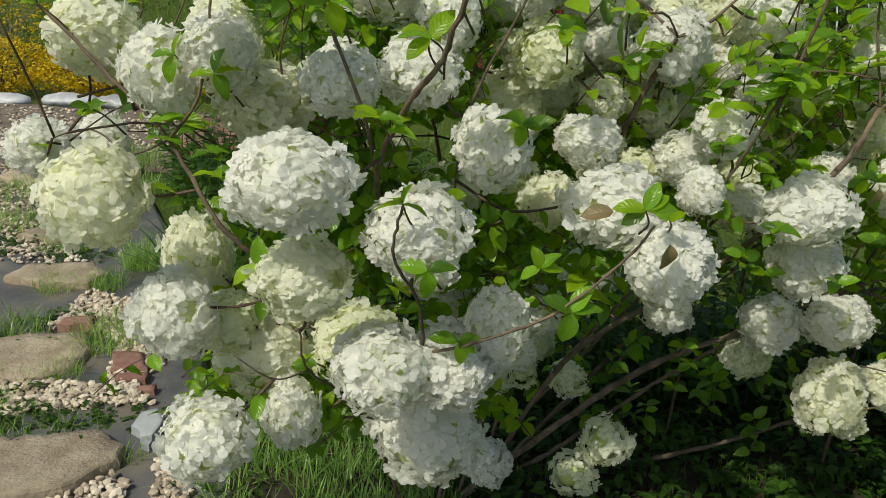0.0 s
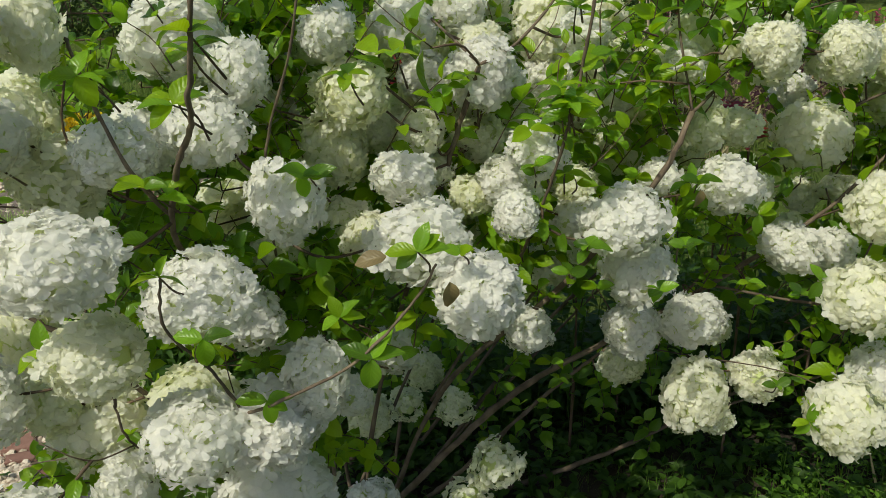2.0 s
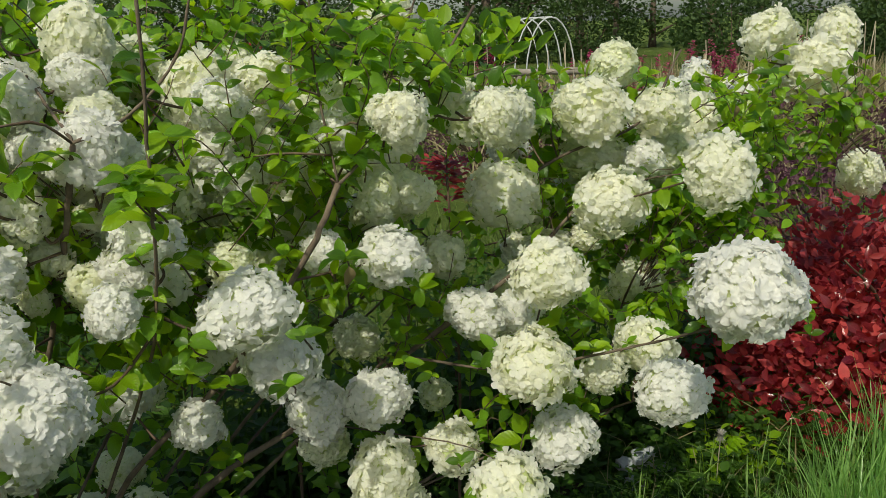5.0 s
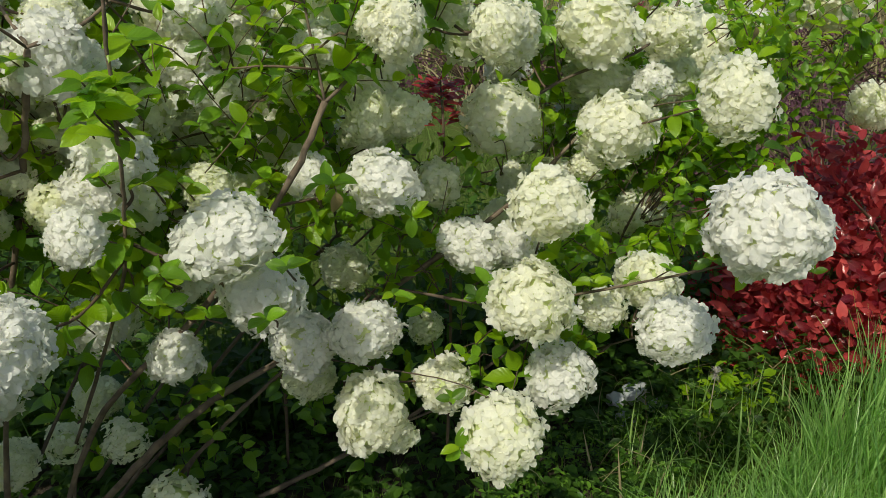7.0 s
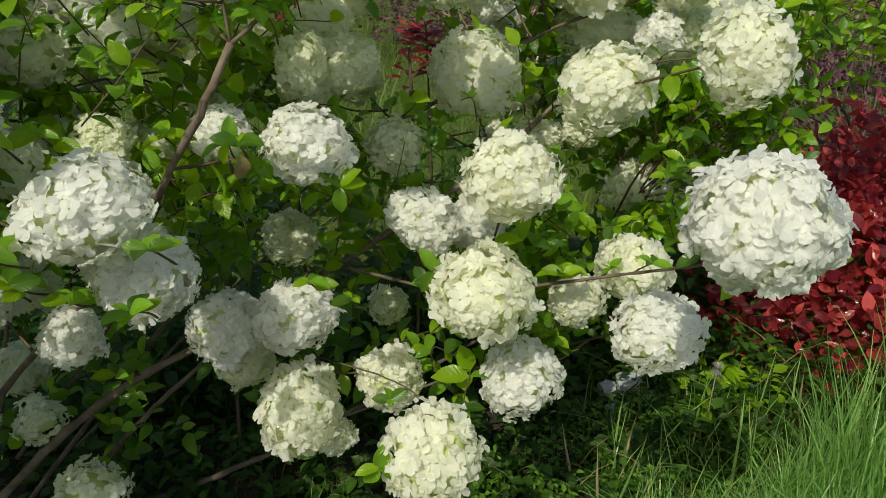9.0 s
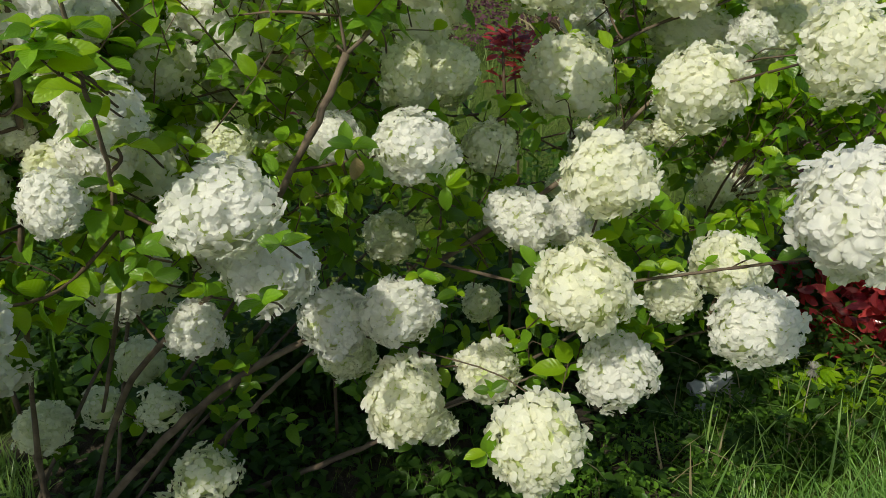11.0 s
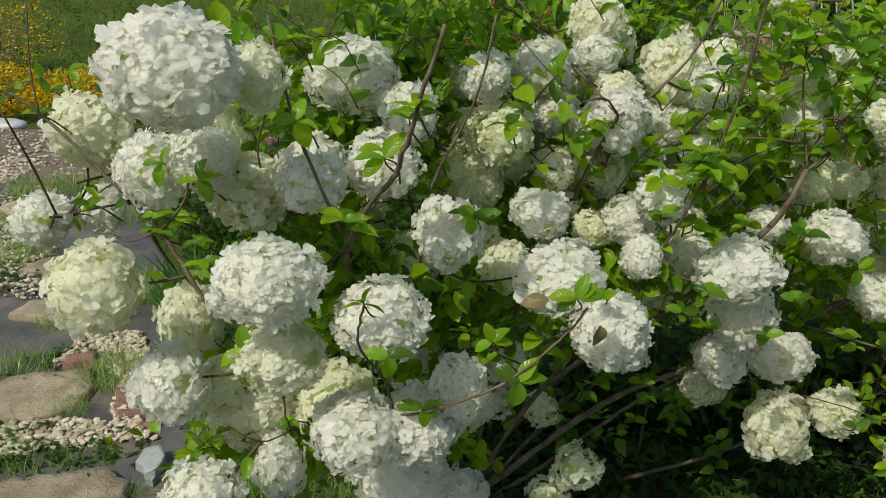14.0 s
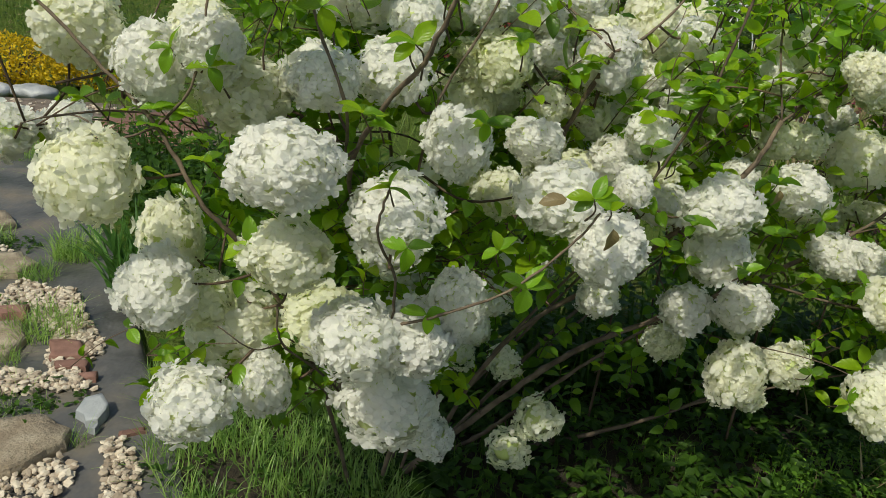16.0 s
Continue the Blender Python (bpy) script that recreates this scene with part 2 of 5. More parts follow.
def leaf_shape(along, across, curl, fold, width=0.60, tip=0.0, wave=0.0):
    """A pointed oval leaf of length 1 along +y, folded at the midrib."""
    v, uv, f = [], [], []
    for i in range(along + 1):
        u = i / along
        w = width / 2 * max(math.sin(math.pi * min(1, u ** 0.92)), 0.0) ** 0.70 + (0.012 if i == 0 else 0.0)
        for k in range(-across, across + 1):
            s = k / across
            x = s * w
            z = fold * abs(x) - curl * u * u + tip * u ** 4 + wave * math.sin(u * 9 + s * 2) * abs(s)
            v.append((x, u - 0.25 * curl * curl * u ** 3, z))
            uv.append((0.5 + s * 0.5, u))
    m = 2 * across + 1
    for i in range(along):
        for k in range(2 * across):
            f.append((i * m + k, i * m + k + 1, (i + 1) * m + k + 1, (i + 1) * m + k))
    return np.array(v), f, np.array(uv)


def frame_of(at, along, up, size, twist=0.0):
    """Pose of a leaf: its base, the way that it points, the way that its face looks, its length."""
    y = Vector(along).normalized()
    z = Vector(up)
    z = (z - y * z.dot(y))
    z = z.normalized() if z.length > 1e-4 else y.orthogonal().normalized()
    x = y.cross(z)
    m = Matrix((x, y, z)).transposed().to_4x4()
    return Matrix.Translation(at) @ m @ Matrix.Rotation(twist, 4, "Y") @ Matrix.Scale(size, 4)


rng = random.Random(7)


def jitter(s):
    return Vector((rng.uniform(-s, s), rng.uniform(-s, s), rng.uniform(-s, s)))


# ---- ground ----
def hum(x, y, s, a):
    return a * noise.noise(Vector((x * s, y * s, 3.1)))


def ground_height(x, y):
    far = min(1.0, max(0.0, (math.hypot(x, y) - 4.5) / 8))
    rise = 0.03 * max(0.0, y - 9.0) * (1 if x < 2 else 0.35) if y < 60 else 0.03 * 51 * (1 if x < 2 else 0.35)
    return hum(x, y, 1.3, 0.012) + far * hum(x, y, 0.25, 0.12) + rise * min(1.0, max(0.0, (2.0 - x) / 4 + 0.35))


def ground_sheet():
    axis = [0.25 * i for i in range(-20, 21)]
    step, v = 0.4, 5.0
    while v < 1500:
        v += step
        step *= 1.22
        axis = [-v] + axis + [v]
    xs, ys = axis, [a + 2 for a in axis]
    verts = [(x, y, ground_height(x, y) - 0.03) for y in ys for x in xs]
    n = len(xs)
    faces = [(j * n + i, j * n + i + 1, (j + 1) * n + i + 1, (j + 1) * n + i) for j in range(len(ys) - 1) for i in range(n - 1)]
    ob = new("ground", mesh_from("ground", verts, faces, MEADOW))
    tagged(ob, "uneven green and brown garden meadow ground", "ground", kind="structure")


ground_sheet()


def sheet(name, label, material, edge_a, edge_b, nu, nv, z0, amp, freq, kind="structure", category="ground"):
    """A loose sheet between two edge lines of control points."""
    a, b = curve_points(edge_a, nv), curve_points(edge_b, nv)
    n = min(len(a), len(b))
    verts, faces = [], []
    for j in range(n):
        for i in range(nu + 1):
            p = a[j].lerp(b[j], i / nu)
            z = z0 + hum(p.x, p.y, freq, amp) + hum(p.x + 9, p.y, freq * 3.1, amp * 0.35)
            if i in (0, nu) or j in (0, n - 1):
                z = -0.035
            verts.append((p.x, p.y, z))
    m = nu + 1
    for j in range(n - 1):
        for i in range(nu):
            faces.append((j * m + i, j * m + i + 1, (j + 1) * m + i + 1, (j + 1) * m + i))
    ob = new(name, mesh_from(name, verts, faces, material))
    return tagged(ob, label, category, kind=kind)


# bare soil under the bush, and the black film of the path beside it
sheet("soil_bed", "dark bare soil bed under the bush", SOIL, [(-0.22, 0.55, 0), (-0.46, 1.3, 0), (-0.62, 1.9, 0), (-0.72, 2.3, 0)],
      [(0.9, 0.6, 0), (1.5, 1.2, 0), (1.75, 1.8, 0), (1.7, 2.4, 0)], 50, 14, 0.0, 0.018, 3.0)
sheet("plastic_film", "dusty grey black plastic weed film with wrinkles", FILM,
      [(-1.9, -0.9, 0), (-2.0, 0.4, 0), (-2.3, 1.9, 0), (-2.45, 2.6, 0), (-2.7, 3.4, 0), (-3.0, 4.2, 0), (-3.25, 4.9, 0), (-3.6, 5.7, 0)],
      [(-0.1, -0.8, 0), (-0.16, 0.4, 0), (-0.475, 1.72, 0), (-0.755, 2.42, 0), (-1.13, 3.4, 0), (-1.58, 4.25, 0), (-1.9, 4.9, 0), (-2.1, 5.7, 0)], 70, 14, 0.018, 0.016, 2.6, category="plastic film")
sheet("gravel_bed", "brown gritty bare earth at the end of the path", GRIT, [(-4.9, 5.25, 0), (-4.8, 6.1, 0), (-4.7, 6.95, 0)],
      [(-1.45, 5.05, 0), (-1.05, 6.0, 0), (-1.2, 6.9, 0)], 60, 18, 0.03, 0.02, 3.0)


# ---- path stones ----
def slab(name, label, category, outline, thick, material, seed, z=0.0, tilt=(0, 0), group="", rounding=0.007, kind=""):
    """A flat stone with an uneven outline, a worn rim and a slightly hollow top."""
    r = random.Random(seed)
    cx, cy = sum(p[0] for p in outline) / len(outline), sum(p[1] for p in outline) / len(outline)
    closed = outline + [outline[0]]
    ring = []
    for (x0, y0), (x1, y1) in zip(closed, closed[1:]):
        n = max(2, int(math.hypot(x1 - x0, y1 - y0) / 0.035))
        ring += [(x0 + (x1 - x0) * k / n + r.uniform(-0.007, 0.007), y0 + (y1 - y0) * k / n + r.uniform(-0.007, 0.007)) for k in range(n)]
    n = len(ring)
    rows = [(1.0, 0.0), (1.015, thick * 0.5), (1.0, thick - rounding), (0.975, thick), (0.7, thick), (0.35, thick)]
    verts, faces = [], []
    for s, h in rows:
        for x, y in ring:
            px, py = (x - cx) * s, (y - cy) * s
            dz = 0.006 * noise.noise(Vector((px * 7, py * 7, seed))) + 0.004 * noise.noise(Vector((px * 30, py * 30, seed)))
            verts.append((px, py, h + dz + px * tilt[0] + py * tilt[1] if h else -0.01))
    verts.append((0, 0, thick))
    for j in range(len(rows) - 1):
        for k in range(n):
            k2 = (k + 1) % n
            faces.append((j * n + k, j * n + k2, (j + 1) * n + k2, (j + 1) * n + k))
    faces += [((len(rows) - 1) * n + k, (len(rows) - 1) * n + (k + 1) % n, len(verts) - 1) for k in range(n)]
    me = mesh_from(name, verts, faces, material)
    for pol in me.polygons:
        pol.use_smooth = pol.index >= 3 * n
    ob = new(name, me)
    ob.location = (cx, cy, z)
    return tagged(ob, label, category, group, kind)


STEPS = "stepping stones of the path"
slab("stepping_stone", "broad sandy flagstone with a broken edge", "flagstone", [(-1.42, 1.69), (-1.28, 1.81), (-1.19, 1.87), (-0.92, 1.93), (-0.835, 1.86), (-0.83, 1.79), (-0.92, 1.66), (-1.2, 1.54)], 0.055, FLAG, 1, 0.0, (0.02, -0.02), STEPS)
slab("stepping_stone", "rounded sandy flagstone among gravel and grass", "flagstone", [(-1.53, 2.26), (-1.55, 2.36), (-1.50, 2.47), (-1.23, 2.54), (-1.16, 2.42), (-1.18, 2.29), (-1.26, 2.20), (-1.43, 2.19)], 0.05, FLAG, 2, 0.0, (0.0, 0.02), STEPS)
slab("stepping_stone", "narrow sandy flagstone edged with grass", "flagstone", [(-1.78, 3.02), (-1.74, 3.17), (-1.49, 3.22), (-1.38, 3.10), (-1.42, 2.99), (-1.6, 2.96)], 0.05, FLAG, 3, 0.0, (0, 0), STEPS)
slab("stepping_stone", "small sandy flagstone far along the path", "flagstone", [(-1.98, 3.52), (-1.94, 3.68), (-1.78, 3.77), (-1.66, 3.60), (-1.77, 3.45)], 0.05, FLAG, 4, 0.0, (0, 0), STEPS)
slab("stepping_stone", "pale flagstone at the far end of the path", "flagstone", [(-2.62, 4.5), (-2.58, 4.72), (-2.3, 4.78), (-2.2, 4.55), (-2.35, 4.4)], 0.05, FLAG, 5, 0.0, (0, 0), STEPS)
BRICKS = "loose red bricks beside the film"
slab("brick", "broad weathered red brick lying flat", "brick", [(-1.042, 2.288), (-1.075, 2.395), (-0.972, 2.410), (-0.933, 2.300)], 0.038, BRICK, 11, 0.012, (0, 0), BRICKS, 0.008)
slab("brick", "narrow weathered red brick lying flat", "brick", [(-1.0, 2.212), (-1.01, 2.265), (-0.915, 2.282), (-0.903, 2.235)], 0.032, BRICK, 12, 0.012, (0, 0), BRICKS, 0.008)
slab("brick", "thin orange red brick fragment lying flat", "brick", [(-0.945, 2.155), (-0.955, 2.195), (-0.865, 2.215), (-0.855, 2.175)], 0.028, BRICK, 13, 0.012, (0, 0), BRICKS, 0.008)
slab("brick", "half buried purple red brick by the gravel", "brick", [(-1.34, 2.56), (-1.35, 2.63), (-1.24, 2.65), (-1.23, 2.58)], 0.05, BRICK, 14, 0.012, (0, 0), BRICKS, 0.008)
slab("brick", "small red brick chip on the film", "brick", [(-0.70, 1.86), (-0.71, 1.885), (-0.64, 1.905), (-0.63, 1.89)], 0.012, BRICK, 15, 0.022, (0, 0), BRICKS, 0.003)
slab("brick_slab", "flat red clay slab behind the bush", "brick slab", [(-1.80, 5.30), (-1.95, 5.80), (-1.22, 5.88), (-1.18, 5.36)], 0.07, BRICK, 16, 0.03, (0, 0), "red slabs")
slab("brick_slab", "second red clay slab behind the bush", "brick slab", [(-1.95, 5.86), (-2.02, 6.36), (-1.27, 6.42), (-1.22, 5.93)], 0.07, BRICK, 17, 0.03, (0, 0), "red slabs")
slab("small_rock", "pale blue grey angular rock on the film", "rock", [(-0.845, 1.955), (-0.838, 2.01), (-0.79, 2.03), (-0.762, 1.975), (-0.768, 1.915), (-0.80, 1.905)], 0.045, ROCK, 18, 0.012, (0.15, 0.2), "", 0.02)
slab("small_rock", "small grey rock beside the flagstone", "rock", [(-0.795, 1.88), (-0.785, 1.905), (-0.762, 1.905), (-0.762, 1.875)], 0.03, ROCK, 19, 0.015, (0, 0), "", 0.01)
for k, (x, y, w) in enumerate([(1.90, 2.09, 0.05), (1.94, 2.03, 0.035), (1.82, 2.08, 0.03), (1.80, 1.98, 0.028)]):
    slab("small_rock", "pale grey pebble in the shade behind the grass", "rock", [(x - w, y - 0.6 * w), (x - 0.8 * w, y + 0.6 * w), (x + 0.3 * w, y + 0.8 * w), (x + w, y + 0.2 * w), (x + 0.6 * w, y - 0.7 * w)], 0.7 * w, ROCK, 60 + k, 0.0, (0.1, 0.1), "pale pebbles", 0.012)


def pebble_shapes(count, seed):
    shapes = []
    for k in range(count):
        bm = bmesh.new()
        bmesh.ops.create_icosphere(bm, subdivisions=1, radius=0.5)
        r = random.Random(seed + k)
        off = Vector((r.uniform(0, 50), r.uniform(0, 50), 0))
        v = np.array([tuple(q.co * (1 + 0.5 * noise.noise(q.co * 2.4 + off))) for q in bm.verts]) * np.array([1.0, r.uniform(0.65, 0.95), r.uniform(0.45, 0.7)])
        shapes.append((v, [tuple(q.index for q in f.verts) for f in bm.faces], None))
        bm.free()
    return shapes


PEBBLES = pebble_shapes(10, 100)


def inside(x, y, poly):
    hit = False
    for (x0, y0), (x1, y1) in zip(poly, poly[1:] + poly[:1]):
        if (y0 > y) != (y1 > y) and x < (x1 - x0) * (y - y0) / (y1 - y0) + x0:
            hit = not hit
    return hit


def gravel(label, poly, count, lo=0.015, hi=0.032, height=0.02):
    heap = Heap()
    x0, x1, y0, y1 = min(p[0] for p in poly), max(p[0] for p in poly), min(p[1] for p in poly), max(p[1] for p in poly)
    made = 0
    while made < count:
        x, y = rng.uniform(x0, x1), rng.uniform(y0, y1)
        if not inside(x, y, poly):
            continue
        s = rng.uniform(lo, hi) * (1.25 if rng.random() < 0.12 else 1)
        z = 0.02 + hum(x, y, 2.6, 0.016) + rng.random() * height
        heap.add(rng.choice(PEBBLES), pose(x, y, z, rng.uniform(-25, 25), rng.uniform(-25, 25), rng.uniform(0, 360)) @ Matrix.Scale(s, 4))
        made += 1
    ob = new("gravel", heap.mesh("gravel", GRAVEL, False))
    tagged(ob, label, "gravel", "gravel patches", "stuff")


gravel("pale pink and beige gravel round the flagstones", [(-1.40, 2.62), (-1.40, 2.95), (-1.15, 2.88), (-1.02, 2.62), (-0.90, 2.42), (-0.92, 2.18), (-0.84, 2.12), (-0.95, 2.10), (-1.06, 2.30), (-1.10, 2.50), (-1.22, 2.60)], 1215)
gravel("pale beige gravel strip in front of the flagstone", [(-1.60, 2.05), (-1.62, 2.2), (-1.4, 2.17), (-1.2, 2.22), (-0.9, 2.2), (-0.86, 2.13), (-1.0, 2.08), (-1.2, 2.05), (-1.35, 1.95)], 837)
gravel("pale beige gravel on the outer side of the path", [(-2.05, 1.9), (-2.0, 2.45), (-1.72, 2.5), (-1.58, 2.42), (-1.57, 2.2), (-1.45, 1.95)], 756)
gravel("beige gravel further along the path", [(-2.2, 3.3), (-2.8, 4.9), (-2.55, 5.2), (-2.2, 4.3), (-1.98, 3.9), (-1.72, 3.4), (-1.5, 3.25), (-1.75, 3.2)], 1215)
gravel("beige gravel by the near flagstone", [(-1.05, 1.45), (-0.95, 1.62), (-0.82, 1.76), (-0.76, 1.72), (-0.78, 1.5), (-0.9, 1.3)], 405)
gravel("small heap of beige pebbles on the film", [(-0.74, 1.84), (-0.69, 1.86), (-0.58, 1.68), (-0.56, 1.5), (-0.64, 1.5), (-0.68, 1.66)], 202)
gravel("brown grit and pebbles at the end of the path", [(-4.6, 5.35), (-4.5, 6.8), (-1.35, 6.75), (-1.4, 5.3)], 1500, 0.02, 0.045)
gravel("pale pebbles at the far end of the path", [(-3.3, 5.2), (-3.35, 5.9), (-2.9, 5.7), (-2.8, 5.1)], 297, 0.025, 0.05)


# ---- grass and low plants ----
def blade_shape(bend, width, segs=3):
    v, f = [], []
    for i in range(segs + 1):
        u = i / segs
        w = width * (1 - u) ** 0.7 + 0.002
        y, z = bend * u * u, u * (1 - 0.25 * bend * u)
        v += [(-w / 2, y, z), (w / 2, y, z)]
    for i in range(segs):
        f.append((2 * i, 2 * i + 1, 2 * i + 3, 2 * i + 2))
    return np.array(v), f, np.array([(k % 2, k // 2 / segs) for k in range(len(v))], dtype=float)


BLADES = [blade_shape(b, w) for b, w in ((0.15, 0.05), (0.4, 0.045), (0.75, 0.042), (1.1, 0.045), (0.3, 0.032))]
FINE_BLADES = [blade_shape(b, w) for b, w in ((0.15, 0.034), (0.4, 0.03), (0.75, 0.028), (1.1, 0.026), (0.3, 0.022))]
SLIM_BLADES = [blade_shape(b, w, 4) for b, w in ((0.12, 0.022), (0.35, 0.02), (0.6, 0.018), (0.9, 0.018), (0.25, 0.014))]
WIDE_BLADES = [blade_shape(b, w, 4) for b, w in ((0.3, 0.075), (0.6, 0.07), (0.9, 0.065), (0.15, 0.07))]
HERB_LEAVES = [leaf_shape(3, 1, c, 0.35, w) for c, w in ((0.3, 0.5), (0.1, 0.65), (0.6, 0.42))]


def grass(name, label, category, spots, material, shapes, kind="stuff", group=""):
    """spots: places (x, y, z), each with a blade's length."""
    heap = Heap()
    for x, y, z, s in spots:
        heap.add(rng.choice(shapes), pose(x, y, z, rng.gauss(0, 9), rng.gauss(0, 9), rng.uniform(0, 360)) @ Matrix.Scale(s, 4))
    ob = new(name, heap.mesh(name, material))
    return tagged(ob, label, category, group, kind)


def scatter(poly, count, lo, hi, z=-0.01, clump=0.0):
    x0, x1, y0, y1 = min(p[0] for p in poly), max(p[0] for p in poly), min(p[1] for p in poly), max(p[1] for p in poly)
    out = []
    while len(out) < count:
        x, y = rng.uniform(x0, x1), rng.uniform(y0, y1)
        if inside(x, y, poly) and (not clump or noise.noise(Vector((x * clump, y * clump, 7))) > rng.uniform(-0.35, 0.25)):
            out.append((x, y, z + ground_height(x, y), rng.uniform(lo, hi)))
    return out


def tuft(x, y, r, count, lo, hi):
    out = []
    for _ in range(count):
        a, d = rng.uniform(0, 2 * math.pi), r * math.sqrt(rng.random())
        out.append((x + d * math.cos(a), y + d * math.sin(a), 0.005, rng.uniform(lo, hi)))
    return out


def herbs(name, label, spots, material, size, category="herbs", group=""):
    """Low weeds: rosettes of small leaves on thin stalks."""
    heap = Heap()
    for x, y, z, s in spots:
        for k in range(rng.randint(5, 9)):
            a = rng.uniform(0, 2 * math.pi)
            h = s * rng.uniform(0.2, 1.0)
            d = Vector((math.cos(a), math.sin(a), rng.uniform(-0.2, 0.7)))
            at = Vector((x, y, z + h)) + d * 0.2 * s
            heap.add(rng.choice(HERB_LEAVES), frame_of(at, d, Vector((0, 0, 1)) + jitter(0.4), size * rng.uniform(0.6, 1.2)))
        heap.add(BLADES[0], pose(x, y, z, 0, 0, rng.uniform(0, 360)) @ Matrix.Scale(s, 4))
    ob = new(name, heap.mesh(name, material))
    return tagged(ob, label, category, group, "stuff")


# fine bright grass between film and bush
grass("grass_patch", "short bright fine grass at the edge of the bush", "grass", scatter([(-0.60, 1.75), (-0.72, 2.25), (-0.45, 2.4), (-0.05, 2.1), (0.1, 1.75), (0.2, 1.35), (0.1, 1.1), (-0.3, 1.15), (-0.42, 1.45)], 5200, 0.04, 0.13, clump=5), GRASS, BLADES)
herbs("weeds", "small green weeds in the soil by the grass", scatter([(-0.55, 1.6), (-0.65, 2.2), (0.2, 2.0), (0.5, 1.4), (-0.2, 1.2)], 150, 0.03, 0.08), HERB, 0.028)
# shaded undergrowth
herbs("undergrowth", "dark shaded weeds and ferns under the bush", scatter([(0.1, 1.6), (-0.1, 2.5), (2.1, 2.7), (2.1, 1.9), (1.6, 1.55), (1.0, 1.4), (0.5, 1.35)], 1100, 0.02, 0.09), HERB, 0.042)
# weed colour in place of grass green darkens these blades as shade
grass("shade_grass", "thin grass blades in the shade under the bush", "grass", scatter([(0.3, 1.3), (0.2, 2.4), (2.0, 2.4), (2.1, 1.7), (1.2, 1.1)], 900, 0.04, 0.11, clump=4), WEED, FINE_BLADES)
# tall grass on the sunny side
grass("tall_grass", "tall bright green grass in front of the red shrub", "grass", scatter([(1.25, 1.15), (1.5, 1.34), (1.9, 1.40), (2.15, 1.53), (2.35, 1.72), (3.1, 1.8), (3.5, 1.3), (3.2, 0.6), (2.3, 0.35), (1.5, 0.6), (1.1, 0.95)], 7000, 0.06, 0.20)
      + scatter([(1.55, 1.50), (1.7, 1.85), (2.2, 1.90), (2.3, 1.7), (1.9, 1.45)], 110, 0.12, 0.28), GRASS, FINE_BLADES + SLIM_BLADES)
grass("upright_grass", "upright thin bladed green grass by the red shrub", "grass", scatter([(2.14, 1.30), (2.30, 1.66), (3.1, 1.78), (3.4, 1.35), (2.8, 1.0)], 2600, 0.11, 0.29, clump=5)
      + scatter([(2.2, 1.5), (2.4, 1.8), (3.0, 1.85), (3.0, 1.5)], 26, 0.30, 0.50)
      + scatter([(2.02, 1.40), (2.24, 1.72), (2.6, 1.88), (3.0, 1.85), (2.8, 1.4), (2.35, 1.3)], 1000, 0.14, 0.38, clump=7), GRASS_TALL, SLIM_BLADES[:2] + SLIM_BLADES[4:])
grass("low_grass", "fine lit grass between the weeds and the tall grass", "grass", scatter([(1.44, 1.42), (1.6, 1.52), (1.85, 1.53), (2.05, 1.60), (2.32, 1.74), (2.35, 1.4), (1.9, 1.25), (1.4, 1.3)], 2800, 0.07, 0.20, clump=6), GRASS_TALL, SLIM_BLADES + FINE_BLADES[2:])
herbs("shade_weeds", "low dark green feathery weeds beside the grass", scatter([(1.1, 1.35), (1.25, 1.9), (2.1, 2.0), (2.15, 1.7), (1.85, 1.48), (1.45, 1.38)], 360, 0.03, 0.12), WEED, 0.019, "weed")
grass("dry_grass", "pale dry stalks among the tall grass", "grass", scatter([(1.3, 1.6), (1.6, 2.2), (2.2, 2.2), (3.0, 1.9), (2.6, 1.2), (1.6, 1.2)], 150, 0.08, 0.24), GRASS_DRY, BLADES)
herbs("bright_weeds", "bright yellow green seedling at the grass edge", tuft(2.06, 1.94, 0.12, 9, 0.06, 0.20), LEAF_YOUNG, 0.044, "weed")
# tufts along the path
TUFTS = "grass tufts of the path"
NEAR_TUFTS = [(-1.13, 2.52, 0.11, 240, 0.06, 0.17), (-1.20, 2.27, 0.06, 90, 0.05, 0.12), (-1.33, 2.17, 0.06, 60, 0.04, 0.1), (-1.5, 2.58, 0.10, 160, 0.05, 0.13), (-1.35, 3.02, 0.07, 130, 0.06, 0.13),
                           (-1.55, 2.98, 0.08, 140, 0.05, 0.12), (-1.28, 3.28, 0.09, 190, 0.08, 0.2), (-1.72, 3.4, 0.1, 150, 0.05, 0.13), (-2.1, 3.75, 0.16, 220, 0.06, 0.16), (-2.3, 4.3, 0.2, 260, 0.06, 0.16)]
FAR_TUFTS = [(-1.15, 2.03, 0.13, 150, 0.03, 0.09), (-1.32, 2.0, 0.12, 150, 0.04, 0.1), (-0.80, 1.84, 0.03, 26, 0.04, 0.1), (-1.0, 1.98, 0.07, 60, 0.03, 0.07), (-2.0, 2.9, 0.16, 220, 0.06, 0.14),
                           (-2.2, 3.2, 0.2, 260, 0.06, 0.15), (-2.0, 2.45, 0.15, 160, 0.05, 0.12), (-2.55, 4.95, 0.2, 260, 0.08, 0.2), (-2.1, 5.1, 0.25, 320, 0.08, 0.2), (-1.75, 4.5, 0.15, 160, 0.06, 0.15)]
